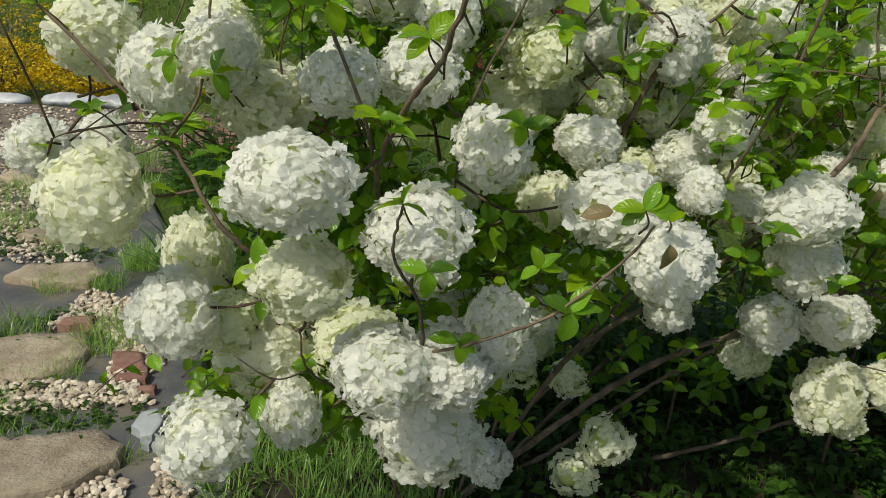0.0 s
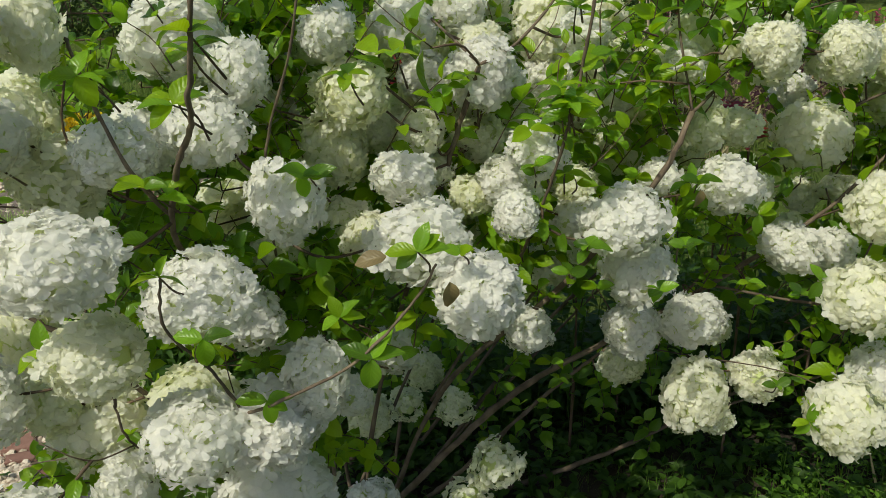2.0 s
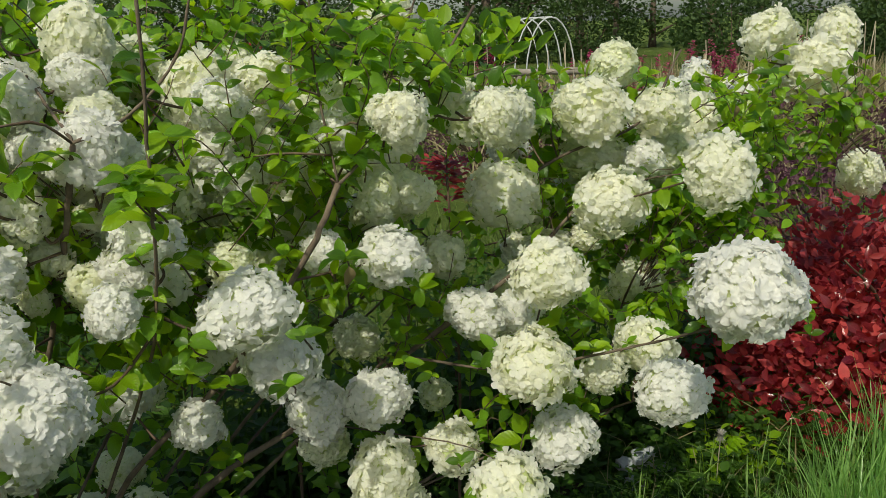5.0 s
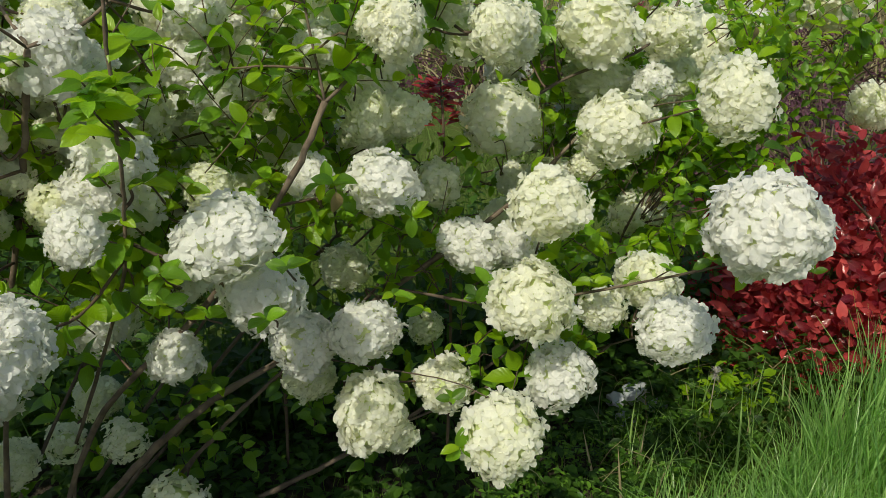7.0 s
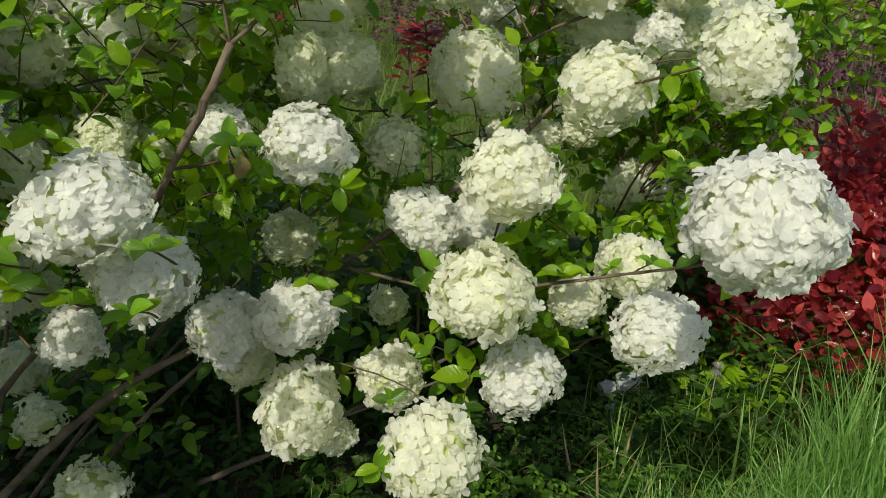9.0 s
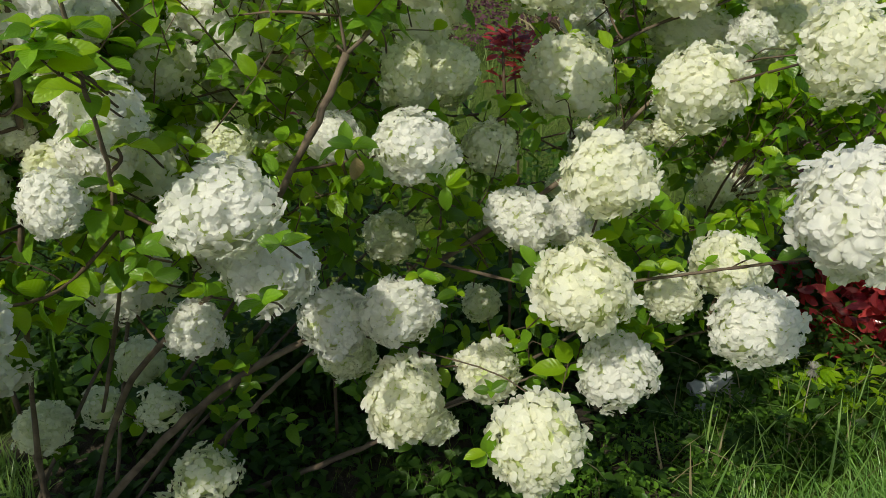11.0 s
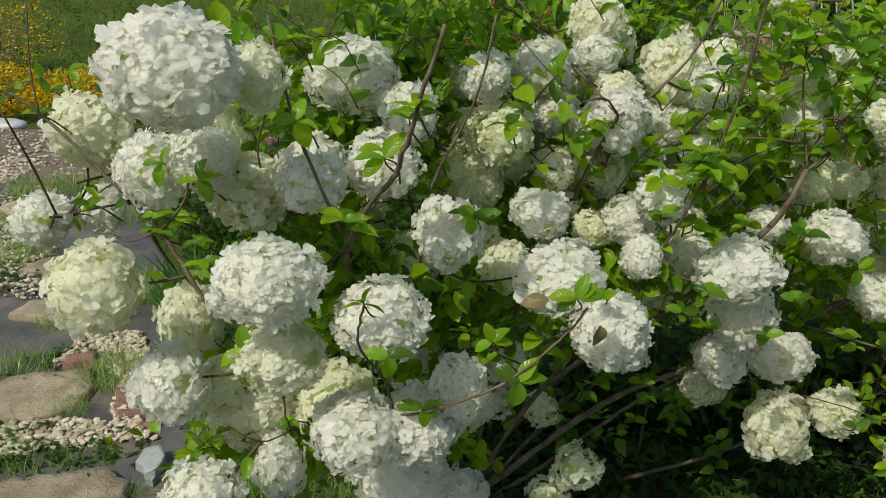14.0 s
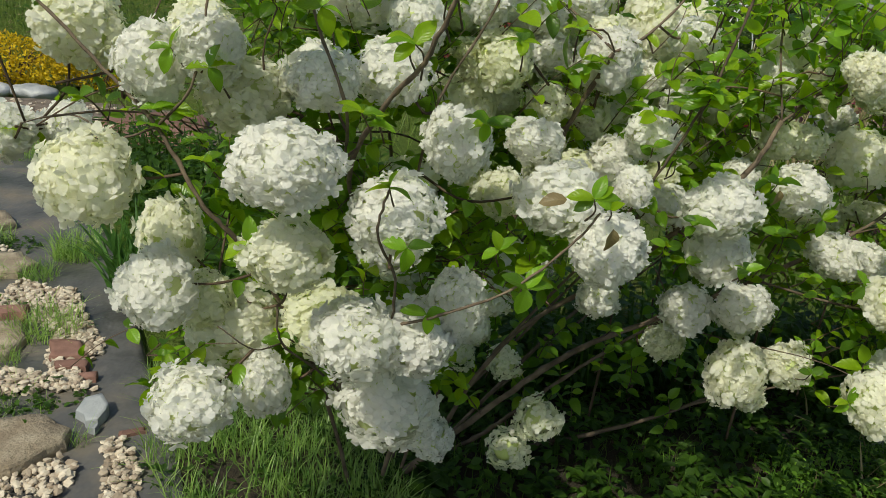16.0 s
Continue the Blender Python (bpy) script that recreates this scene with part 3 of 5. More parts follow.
for x, y, r, n, lo, hi in NEAR_TUFTS + FAR_TUFTS:
    grass("grass_tuft", "small green grass tuft growing through the path", "grass", tuft(x, y, r * 1.15, int(n * 2.0), lo * 0.6, hi * 0.9), GRASS, BLADES[2:] + FINE_BLADES, group=TUFTS)
herbs("path_weeds", "flat green weeds along the flagstones", [q for x, y in ((-1.2, 2.02), (-1.0, 2.0), (-1.35, 2.02), (-1.4, 2.6), (-1.5, 2.16), (-1.6, 3.3), (-2.0, 3.4)) for q in tuft(x, y, 0.16, 46, 0.015, 0.05)], HERB, 0.024)
grass("iris_clump", "dark green sword leaved iris clump", "iris", tuft(-0.93, 2.98, 0.12, 150, 0.22, 0.40), IRIS, WIDE_BLADES)


def dandelion_clock(x, y, h):
    """A grey seed head on a hollow stalk."""
    ob = thing("dandelion", "grey fluffy dandelion seed head on a thin stalk", "flower", (x, y, -0.01))
    v, fc, uv = tube(curve_points([(0.03, 0.04, 0), (0.012, 0.02, h * 0.5), (0, 0, h)], 5), 0.002, 0.0016, 5, 0)
    part("stalk", mesh_from("stalk", v, fc, STRAW, uv), ob)
    heap = Heap()
    for k in range(170):
        z = 1 - 2 * (k + 0.5) / 170
        a = k * 2.39996
        d = Vector((math.sqrt(1 - z * z) * math.cos(a), math.sqrt(1 - z * z) * math.sin(a), z))
        for s in (-0.4, 0.0, 0.4):
            heap.add(BLADES[4], frame_of(Vector((0, 0, h)), d.orthogonal(), d + jitter(0.25), 0.023))
    part("seed_head", heap.mesh("seed_head", DOWN), ob, "grey white downy seeds", "stuff")


dandelion_clock(1.967, 1.80, 0.25)
# herb colour in place of grass green stands in for shade here
herbs("bright_weeds", "leafy weeds between bush and grass, darkened for shade", scatter([(1.15, 1.35), (1.35, 1.75), (2.0, 1.95), (2.1, 1.7), (1.6, 1.5)], 110, 0.03, 0.12), HERB, 0.024, "weed")
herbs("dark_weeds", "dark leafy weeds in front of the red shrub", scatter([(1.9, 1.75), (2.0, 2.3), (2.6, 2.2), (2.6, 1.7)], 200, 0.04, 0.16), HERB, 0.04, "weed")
herbs("bright_weeds", "bright green seedlings below the red shrub", tuft(2.20, 1.93, 0.11, 10, 0.06, 0.18), LEAF_YOUNG, 0.046, "weed")


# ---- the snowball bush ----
VIEW_POINT = Vector((0.35, 0.0, 1.45))    # middle of the camera's walk; leaves are cleared to suit the view from here
bush = thing("snowball_viburnum", "big white snowball viburnum bush in full bloom", "shrub", (0.1, 1.78, 0.0))
BUSH_AT = Vector(bush.location)
BRANCH_POINTS = []


def branch(points, r0, r1, name="branch", sides=7, label="", stout=0.44):
    line = curve_points(points, 7)
    for i, p in enumerate(line):
        p += Vector((hum(p.z * 9, i, 1.0, r0 * 0.4), hum(p.x * 9, i + 5, 1.0, r0 * 0.4), 0))
    for i, p in enumerate(line):
        BRANCH_POINTS.append((p, r0 + (r1 - r0) * i / len(line)))
    v, f, uv = tube(line, r0 * stout, r1 * 0.6, sides)
    part(name, mesh_from(name, v - np.array(BUSH_AT), f, BARK, uv), bush, label)


branch([(0.06, 1.74, -0.04), (0.36, 1.695, 0.297), (0.54, 1.70, 0.449), (0.726, 1.69, 0.553), (1.0, 1.68, 0.70), (1.3, 1.72, 0.86), (1.5, 1.78, 1.0)], 0.018, 0.007, stout=0.56)
branch([(0.3, 1.95, -0.05), (0.545, 1.90, 0.02), (0.772, 1.89, 0.095), (0.90, 1.88, 0.15), (1.15, 1.86, 0.28), (1.35, 1.82, 0.42), (1.6, 1.78, 0.6)], 0.015, 0.005, stout=0.6)
branch([(0.25, 1.9, -0.03), (0.355, 1.86, 0.076), (0.478, 1.85, 0.192), (0.613, 1.82, 0.341), (0.748, 1.78, 0.477), (0.90, 1.72, 0.62), (1.0, 1.66, 0.76)], 0.013, 0.005, stout=0.6)
branch([(0.15, 1.8, -0.04), (0.35, 1.72, 0.45), (0.6, 1.58, 0.75), (0.767, 1.46, 1.01), (0.85, 1.484, 1.149)], 0.014, 0.010)
branch([(0.85, 1.484, 1.149), (0.93, 1.51, 1.21), (1.02, 1.545, 1.275), (1.17, 1.62, 1.46)], 0.008, 0.005)
branch([(0.1, 1.75, -0.04), (0.2, 1.68, 0.5), (0.33, 1.54, 0.95), (0.386, 1.49, 1.13), (0.422, 1.428, 1.262)], 0.013, 0.009)
branch([(0.425, 1.424, 1.266), (0.38, 1.53, 1.315), (0.324, 1.654, 1.376), (0.22, 1.80, 1.5)], 0.007, 0.004)
branch([(0.425, 1.424, 1.266), (0.51, 1.493, 1.30), (0.60, 1.52, 1.40), (0.64, 1.5, 1.55)], 0.007, 0.004)
branch([(0.05, 1.72, -0.04), (0.08, 1.5, 0.5), (-0.06, 1.36, 0.88), (-0.09, 1.20, 1.04), (-0.04, 1.071, 1.177), (0.001, 1.005, 1.243), (0.02, 0.95, 1.30), (0.04, 0.912, 1.37), (0.07, 0.875, 1.47)], 0.013, 0.005)
branch([(0.05, 1.45, 0.7), (0.04, 1.33, 0.98), (0.059, 1.23, 1.168), (0.122, 1.139, 1.33), (0.15, 1.10, 1.47)], 0.007, 0.003)
branch([(0.1, 1.66, 0.85), (0.18, 1.67, 1.12), (0.252, 1.67, 1.282), (0.30, 1.68, 1.45)], 0.006, 0.003)
branch([(-0.02, 1.7, -0.04), (-0.13, 1.42, 0.5), (-0.26, 1.22, 0.85), (-0.335, 1.172, 0.956), (-0.42, 1.21, 1.081), (-0.53, 1.25, 1.18), (-0.635, 1.276, 1.273), (-0.70, 1.27, 1.315), (-0.76, 1.23, 1.31)], 0.013, 0.003)
branch([(-0.635, 1.276, 1.273), (-0.64, 1.28, 1.35), (-0.632, 1.285, 1.46)], 0.004, 0.002)
branch([(-0.10, 1.30, 1.03), (-0.105, 1.10, 1.165), (-0.161, 1.129, 1.297), (-0.2, 1.15, 1.46)], 0.007, 0.004)
branch([(0.32, 1.68, 0.45), (0.48, 1.45, 0.85), (0.522, 1.345, 1.02), (0.54, 1.26, 1.15), (0.55, 1.205, 1.25), (0.562, 1.165, 1.39), (0.57, 1.15, 1.52)], 0.0075, 0.004)
branch([(0.2, 1.9, -0.04), (0.7, 2.02, 0.5), (1.1, 1.97, 0.85), (1.243, 1.927, 0.934), (1.5, 1.93, 1.08), (1.72, 1.9, 1.16), (1.85, 1.92, 1.34)], 0.014, 0.005)
branch([(-0.02, 1.5, 0.35), (-0.12, 1.25, 0.6), (-0.192, 1.149, 0.714), (-0.20, 1.12, 0.80)], 0.007, 0.003)
branch([(1.0, 1.68, 0.70), (1.2, 1.52, 0.70), (1.337, 1.43, 0.748), (1.44, 1.34, 0.80), (1.46, 1.16, 0.90)], 0.008, 0.004)
branch([(-0.42, 1.21, 1.081), (-0.353, 1.155, 1.162), (-0.33, 1.15, 1.27), (-0.32, 1.15, 1.38)], 0.006, 0.003)
branch([(0.02, 1.4, 0.5), (0.0, 1.12, 0.76), (0.058, 1.017, 0.841), (0.18, 1.005, 0.903), (0.273, 0.995, 1.0), (0.30, 0.985, 1.05)], 0.007, 0.003)
branch([(0.0, 1.12, 0.76), (-0.01, 0.98, 0.92), (-0.045, 0.925, 1.01), (-0.035, 0.905, 1.083)], 0.006, 0.003)
branch([(-0.192, 1.149, 0.714), (-0.235, 1.08, 0.735), (-0.29, 1.05, 0.79)], 0.0035, 0.0018)
branch([(-0.26, 1.06, 0.755), (-0.31, 1.05, 0.757)], 0.0025, 0.0015)
branch([(0.85, 1.484, 1.149), (0.832, 1.539, 1.334), (0.83, 1.54, 1.52)], 0.006, 0.003)
branch([(0.3, 1.9, 0.2), (0.7, 1.95, 0.7), (0.95, 2.0, 1.05), (1.1, 2.05, 1.35), (1.2, 2.1, 1.55)], 0.011, 0.004)
branch([(0.1, 1.85, 0.0), (0.05, 1.9, 0.6), (0.0, 1.8, 1.0), (-0.1, 1.75, 1.3), (-0.15, 1.7, 1.55)], 0.013, 0.004)
branch([(0.2, 1.95, 0.0), (0.35, 2.1, 0.7), (0.45, 2.1, 1.1), (0.5, 2.05, 1.55)], 0.013, 0.004)
branch([(0.4, 1.98, 0.15), (1.0, 2.2, 0.6), (1.6, 2.25, 1.0), (2.1, 2.3, 1.17), (2.45, 2.35, 1.27)], 0.010, 0.002)
branch([(-0.42, 1.21, 1.081), (-0.51, 1.27, 1.04), (-0.59, 1.34, 1.06), (-0.68, 1.44, 1.035), (-0.78, 1.56, 0.99)], 0.005, 0.002)
branch([(1.0, 1.875, 0.20), (1.32, 1.75, 0.38), (1.5, 1.55, 0.55), (1.52, 1.45, 0.62)], 0.008, 0.004)
branch([(0.80, 1.755, 0.53), (0.93, 1.62, 0.55), (1.05, 1.45, 0.59), (1.1, 1.35, 0.60)], 0.0045, 0.002)
branch([(0.06, 1.74, 0.02), (0.15, 1.72, 0.25), (0.34, 1.9, 0.55), (0.5, 2.0, 0.8)], 0.011, 0.006)


def floret_shape(seed, rim=8, rings=(1.0,)):
    """One flower of five broad rounded petals with wavy rims, radius 1, face along +z."""
    r = random.Random(seed)
    v, f = [], []
    rise = r.uniform(0.05, 0.42)
    for k in range(5):
        a = 2 * math.pi * k / 5 + r.uniform(-0.14, 0.14)
        ca, sa = math.cos(a), math.sin(a)
        lift, cup, curl = rise + r.uniform(-0.22, 0.48), r.uniform(-0.30, 0.60), r.uniform(0.0, 0.65)
        tw, ph, long = r.uniform(-0.32, 0.32), r.uniform(0, 6), r.uniform(0.92, 1.08)

        def at(u, y):
            s = y / 0.5
            z = lift * u + cup * s * s * 0.5 * u - curl * max(0.0, u - 0.3) ** 2 * 1.5 + tw * y * u + 0.10 * u * math.sin(4.5 * s + 5 * u + ph)
            return (u * long * ca - y * sa, u * long * sa + y * ca, z)

        base = len(v)
        v.append(at(0.58, 0.0))
        for g in rings:
            for j in range(rim):
                w = 2 * math.pi * (j + 0.5) / rim
                u = 0.555 + 0.50 * math.cos(w)
                y = 0.53 * math.sin(w) * (0.35 + 0.65 * min(1.0, u / 0.8)) + 0.012 * math.sin(3 * w + ph)
                v.append(at(0.58 + (u - 0.58) * g, y * g))
        for j in range(rim):
            j2 = (j + 1) % rim
            f.append((base, base + 1 + j, base + 1 + j2))
            for i in range(len(rings) - 1):
                q = base + 1 + i * rim
                f.append((q + j, q + rim + j, q + rim + j2, q + j2))
    return np.array(v), f, None


FLORETS = [floret_shape(s) for s in range(9)]
FINE_FLORETS = [floret_shape(s, 14, (0.5, 1.0)) for s in range(9)]


def head_mesh(seed, count, size, ragged, gap, core_only=False, core=0.72):
    """A lumpy ball of florets of radius about 1 round a green core."""
    r = random.Random(seed)
    off = Vector((seed * 7.3, 1.7, 4.4))
    heap, places = Heap(), []

    def swell(d):
        return ragged * noise.noise(d * 1.25 + off) + 0.45 * ragged * noise.noise(d * 3.1 + off)

    for i in range(count):
        z = 1 - 2 * (i + 0.5) / count
        a = i * 2.399963 + r.uniform(-0.16, 0.16)
        d = Vector((math.sqrt(1 - z * z) * math.cos(a), math.sqrt(1 - z * z) * math.sin(a), z))
        if noise.noise(d * 1.4 + off) < gap:
            continue
        rad = 0.86 + swell(d) + r.uniform(-0.08, 0.07)
        n = (d + Vector((r.gauss(0, 0.33), r.gauss(0, 0.33), r.gauss(0, 0.33)))).normalized()
        kind, m = r.randrange(len(FLORETS)), frame_of(d * rad, n.orthogonal(), n, size * r.uniform(0.80, 1.15), 0.0) @ Matrix.Rotation(r.uniform(0, 6.3), 4, "Z")
        places.append((kind, m))
        if not core_only:
            heap.add(FLORETS[kind], m)
    petals = sum(len(g) for g in heap.f)
    bm = bmesh.new()
    bmesh.ops.create_icosphere(bm, subdivisions=2, radius=core)
    v = np.array([tuple(q.co * (1 + swell(q.co.normalized()))) for q in bm.verts])
    heap.add((v, [tuple(q.index for q in f.verts) for f in bm.faces], None), Matrix.Identity(4))
    bm.free()
    me = heap.mesh("flower_head", PETAL["white"])
    me.materials.append(CORE)
    me.polygons.foreach_set("material_index", [0] * petals + [1] * (len(me.polygons) - petals))
    return (me, places) if core_only else me


FULL = [head_mesh(s, 215, 0.196, 0.24, -9) for s in range(9)]
BACK = [head_mesh(40 + s, 96, 0.26, 0.22, -9) for s in range(3)]
NEAREST = [head_mesh(9 + s, 240, 0.184, 0.17, -9, True) for s in range(3)]
FLORET_MESHES = [mesh_from("floret", v, f, PETAL["white"]) for v, f, _ in FINE_FLORETS]
LOOSE = [head_mesh(20 + s, 92, 0.25, 0.30, -0.22, core=0.58) for s in range(4)]
HEADS = []
WORDS = {"white": "dense pure white ball of florets", "cream": "dense creamy white ball of florets", "greenish": "pale lime white ball of florets, tinted for shade",
         "open": "small loose greenish flower head with gaps"}


def flower_head(x, y, z, wide, high, kind, single=False):
    """A flower head on its stalk's end; wide and high are its half sizes."""
    n = len(HEADS)
    near = NEAREST[n % len(NEAREST)]
    me = near[0] if single else LOOSE[n % len(LOOSE)] if kind == "open" else FULL[n % len(FULL)]
    ob = part("flower_head", me, bush, WORDS[kind])
    ob.matrix_basis = pose(x - BUSH_AT.x, y - BUSH_AT.y, z - BUSH_AT.z, rng.uniform(-12, 12), rng.uniform(-12, 12), rng.uniform(0, 360)) @ Matrix.Diagonal((wide * 0.97, wide * 0.97, high * 0.97, 1))
    ob.material_slots[0].link = "OBJECT"
    ob.material_slots[0].material = PETAL["greenish" if kind == "open" else kind]
    if single:    # the heads that the path passes nearest: every floret by itself
        for shape, m in near[1]:
            part("floret", FLORET_MESHES[shape], ob).matrix_basis = m
    HEADS.append((Vector((x, y, z)), 0.5 * (wide + high)))


flower_head(-0.304, 0.992, 1.394, 0.102, 0.086, "white", True)
flower_head(-0.185, 0.976, 1.087, 0.086, 0.071, "white", True)
flower_head(-0.507, 1.119, 1.007, 0.085, 0.085, "cream")
flower_head(-0.430, 1.225, 1.186, 0.064, 0.072, "white")
flower_head(-0.613, 1.417, 1.213, 0.090, 0.078, "cream")
flower_head(-0.850, 1.637, 0.950, 0.075, 0.065, "white")
flower_head(-0.408, 1.143, 0.812, 0.072, 0.077, "white")
flower_head(-0.324, 1.007, 0.672, 0.072, 0.065, "white")
flower_head(-0.020, 1.001, 1.018, 0.078, 0.064, "white", True)
flower_head(0.089, 1.168, 1.103, 0.061, 0.069, "white")
flower_head(-0.029, 1.220, 1.206, 0.066, 0.061, "white")
flower_head(-0.163, 1.316, 1.177, 0.066, 0.066, "white")
flower_head(-0.283, 1.299, 1.131, 0.085, 0.071, "cream")
flower_head(-0.067, 1.045, 0.786, 0.075, 0.068, "white")
flower_head(0.113, 1.119, 0.823, 0.058, 0.068, "white")
flower_head(0.274, 1.368, 1.081, 0.064, 0.049, "white")
flower_head(0.290, 1.185, 1.017, 0.084, 0.068, "white")
flower_head(0.462, 1.285, 1.022, 0.043, 0.045, "white")
flower_head(0.374, 1.120, 0.946, 0.074, 0.072, "white", True)
flower_head(0.661, 1.304, 0.990, 0.080, 0.066, "white")
flower_head(0.708, 1.363, 0.870, 0.073, 0.075, "white")
flower_head(0.789, 1.606, 0.635, 0.072, 0.069, "white")
flower_head(0.914, 1.550, 0.673, 0.074, 0.063, "white")
flower_head(0.903, 1.504, 0.507, 0.080, 0.091, "cream")
flower_head(0.009, 1.219, 0.554, 0.101, 0.083, "white")
flower_head(-0.224, 1.160, 0.625, 0.051, 0.073, "white")
flower_head(0.481, 1.709, 0.232, 0.068, 0.064, "open")
flower_head(0.400, 1.690, 0.145, 0.068, 0.061, "open")
flower_head(0.389, 1.823, 0.347, 0.053, 0.053, "open")
flower_head(0.812, 1.741, 0.481, 0.063, 0.060, "greenish")
flower_head(-0.297, 1.303, 0.673, 0.097, 0.085, "cream")
flower_head(-0.785, 1.205, 1.288, 0.059, 0.083, "white")
flower_head(0.440, 1.486, 1.246, 0.060, 0.066, "white")
flower_head(-0.179, 1.033, 0.930, 0.077, 0.062, "cream")
flower_head(-0.741, 1.711, 0.960, 0.059, 0.064, "white")
flower_head(0.653, 1.549, 0.917, 0.066, 0.056, "white")
flower_head(0.164, 1.604, 0.227, 0.064, 0.061, "white")
flower_head(0.945, 1.503, 0.990, 0.071, 0.062, "white")
flower_head(1.081, 1.861, 1.243, 0.066, 0.059, "cream")
flower_head(0.701, 1.952, 1.091, 0.066, 0.066, "greenish")
flower_head(0.452, 1.597, 1.100, 0.055, 0.053, "greenish")
flower_head(-0.095, 1.402, 1.331, 0.096, 0.072, "white")
flower_head(1.073, 1.559, 0.516, 0.065, 0.065, "cream")
flower_head(0.016, 1.306, 1.286, 0.053, 0.058, "white")
flower_head(-0.350, 1.245, 0.750, 0.057, 0.057, "greenish")
flower_head(1.153, 1.609, 0.806, 0.072, 0.061, "white")
flower_head(1.258, 1.449, 0.933, 0.078, 0.072, "cream")
flower_head(1.202, 1.395, 0.763, 0.088, 0.082, "cream")
flower_head(1.511, 1.663, 1.013, 0.093, 0.081, "cream")
flower_head(1.319, 1.855, 1.015, 0.096, 0.089, "cream")
flower_head(1.607, 1.396, 1.120, 0.079, 0.079, "cream")
flower_head(1.489, 1.353, 0.680, 0.078, 0.071, "white")
flower_head(1.546, 1.545, 0.699, 0.074, 0.067, "cream")
flower_head(1.287, 1.446, 0.556, 0.074, 0.072, "white")
flower_head(1.073, 1.216, 0.608, 0.074, 0.080, "cream")
flower_head(0.960, 1.509, 0.442, 0.041, 0.039, "greenish")
flower_head(1.256, 1.626, 0.787, 0.063, 0.056, "white")
flower_head(1.410, 1.494, 0.672, 0.052, 0.047, "cream")
flower_head(1.130, 1.780, 0.895, 0.057, 0.054, "greenish")
flower_head(0.926, 1.860, 0.687, 0.064, 0.054, "greenish")
flower_head(1.716, 1.973, 0.663, 0.038, 0.033, "open")
flower_head(0.262, 1.848, 0.351, 0.048, 0.043, "open")
flower_head(0.319, 2.005, 0.363, 0.061, 0.057, "greenish")
flower_head(1.141, 1.940, 0.459, 0.049, 0.047, "greenish")
flower_head(1.107, 2.140, 0.949, 0.065, 0.057, "greenish")
flower_head(1.853, 1.974, 1.055, 0.067, 0.064, "greenish")
flower_head(1.584, 1.916, 1.199, 0.106, 0.091, "cream")
flower_head(2.475, 2.351, 1.359, 0.097, 0.086, "cream")
flower_head(1.225, 1.584, 1.233, 0.059, 0.064, "cream")
flower_head(1.743, 2.082, 1.304, 0.071, 0.071, "greenish")
flower_head(0.948, 1.362, 1.275, 0.045, 0.051, "cream")
flower_head(0.763, 1.858, 1.323, 0.072, 0.059, "cream")
flower_head(0.855, 2.071, 1.207, 0.067, 0.064, "greenish")
flower_head(0.466, 1.540, 1.221, 0.060, 0.052, "white")
flower_head(0.420, 1.685, 1.422, 0.065, 0.074, "cream")
flower_head(0.194, 1.429, 1.227, 0.069, 0.063, "greenish")
flower_head(0.449, 1.560, 1.294, 0.054, 0.041, "cream")
flower_head(0.148, 1.506, 1.113, 0.071, 0.073, "greenish")
flower_head(1.159, 1.752, 1.291, 0.046, 0.033, "cream")
flower_head(1.169, 2.425, 1.471, 0.085, 0.071, "cream")
flower_head(0.544, 1.587, 0.659, 0.057, 0.055, "white")
flower_head(0.132, 1.616, 1.091, 0.068, 0.079, "greenish")
flower_head(-0.009, 1.284, 0.863, 0.063, 0.056, "white")
flower_head(0.930, 1.371, 1.283, 0.045, 0.037, "cream")
flower_head(1.174, 1.517, 1.251, 0.055, 0.055, "cream")
flower_head(-0.093, 1.536, 1.328, 0.066, 0.064, "white")
flower_head(-0.342, 1.254, 1.223, 0.062, 0.061, "cream")
flower_head(-0.301, 1.372, 1.122, 0.080, 0.070, "cream")
flower_head(-0.140, 1.148, 1.195, 0.058, 0.051, "white")
flower_head(0.429, 1.496, 1.230, 0.066, 0.062, "white")
flower_head(0.620, 1.755, 1.189, 0.060, 0.055, "white")
flower_head(0.654, 1.580, 1.298, 0.055, 0.049, "white")
flower_head(0.058, 1.061, 0.772, 0.044, 0.042, "white")
flower_head(1.413, 1.050, 1.004, 0.089, 0.087, "white", True)
flower_head(1.750, 1.968, 0.698, 0.055, 0.062, "open")
flower_head(-0.325, 1.177, 1.223, 0.059, 0.059, "white")
flower_head(-0.209, 1.104, 1.369, 0.045, 0.058, "cream")
flower_head(-0.435, 1.374, 0.826, 0.067, 0.091, "cream")
flower_head(-0.121, 1.275, 0.705, 0.089, 0.071, "greenish")
flower_head(0.041, 1.100, 0.766, 0.084, 0.068, "white")
flower_head(0.210, 1.334, 0.978, 0.052, 0.052, "cream")
flower_head(0.299, 1.625, 1.328, 0.074, 0.070, "white")
flower_head(0.417, 1.655, 1.358, 0.058, 0.049, "white")
flower_head(0.625, 1.780, 1.311, 0.081, 0.086, "cream")
flower_head(0.231, 1.590, 1.131, 0.055, 0.047, "greenish")
flower_head(0.181, 1.522, 1.218, 0.078, 0.044, "greenish")
flower_head(0.345, 1.526, 1.058, 0.039, 0.035, "cream")
flower_head(0.417, 1.562, 1.112, 0.041, 0.030, "cream")
flower_head(0.626, 1.878, 1.040, 0.044, 0.039, "cream")
flower_head(0.641, 1.595, 0.989, 0.051, 0.044, "greenish")
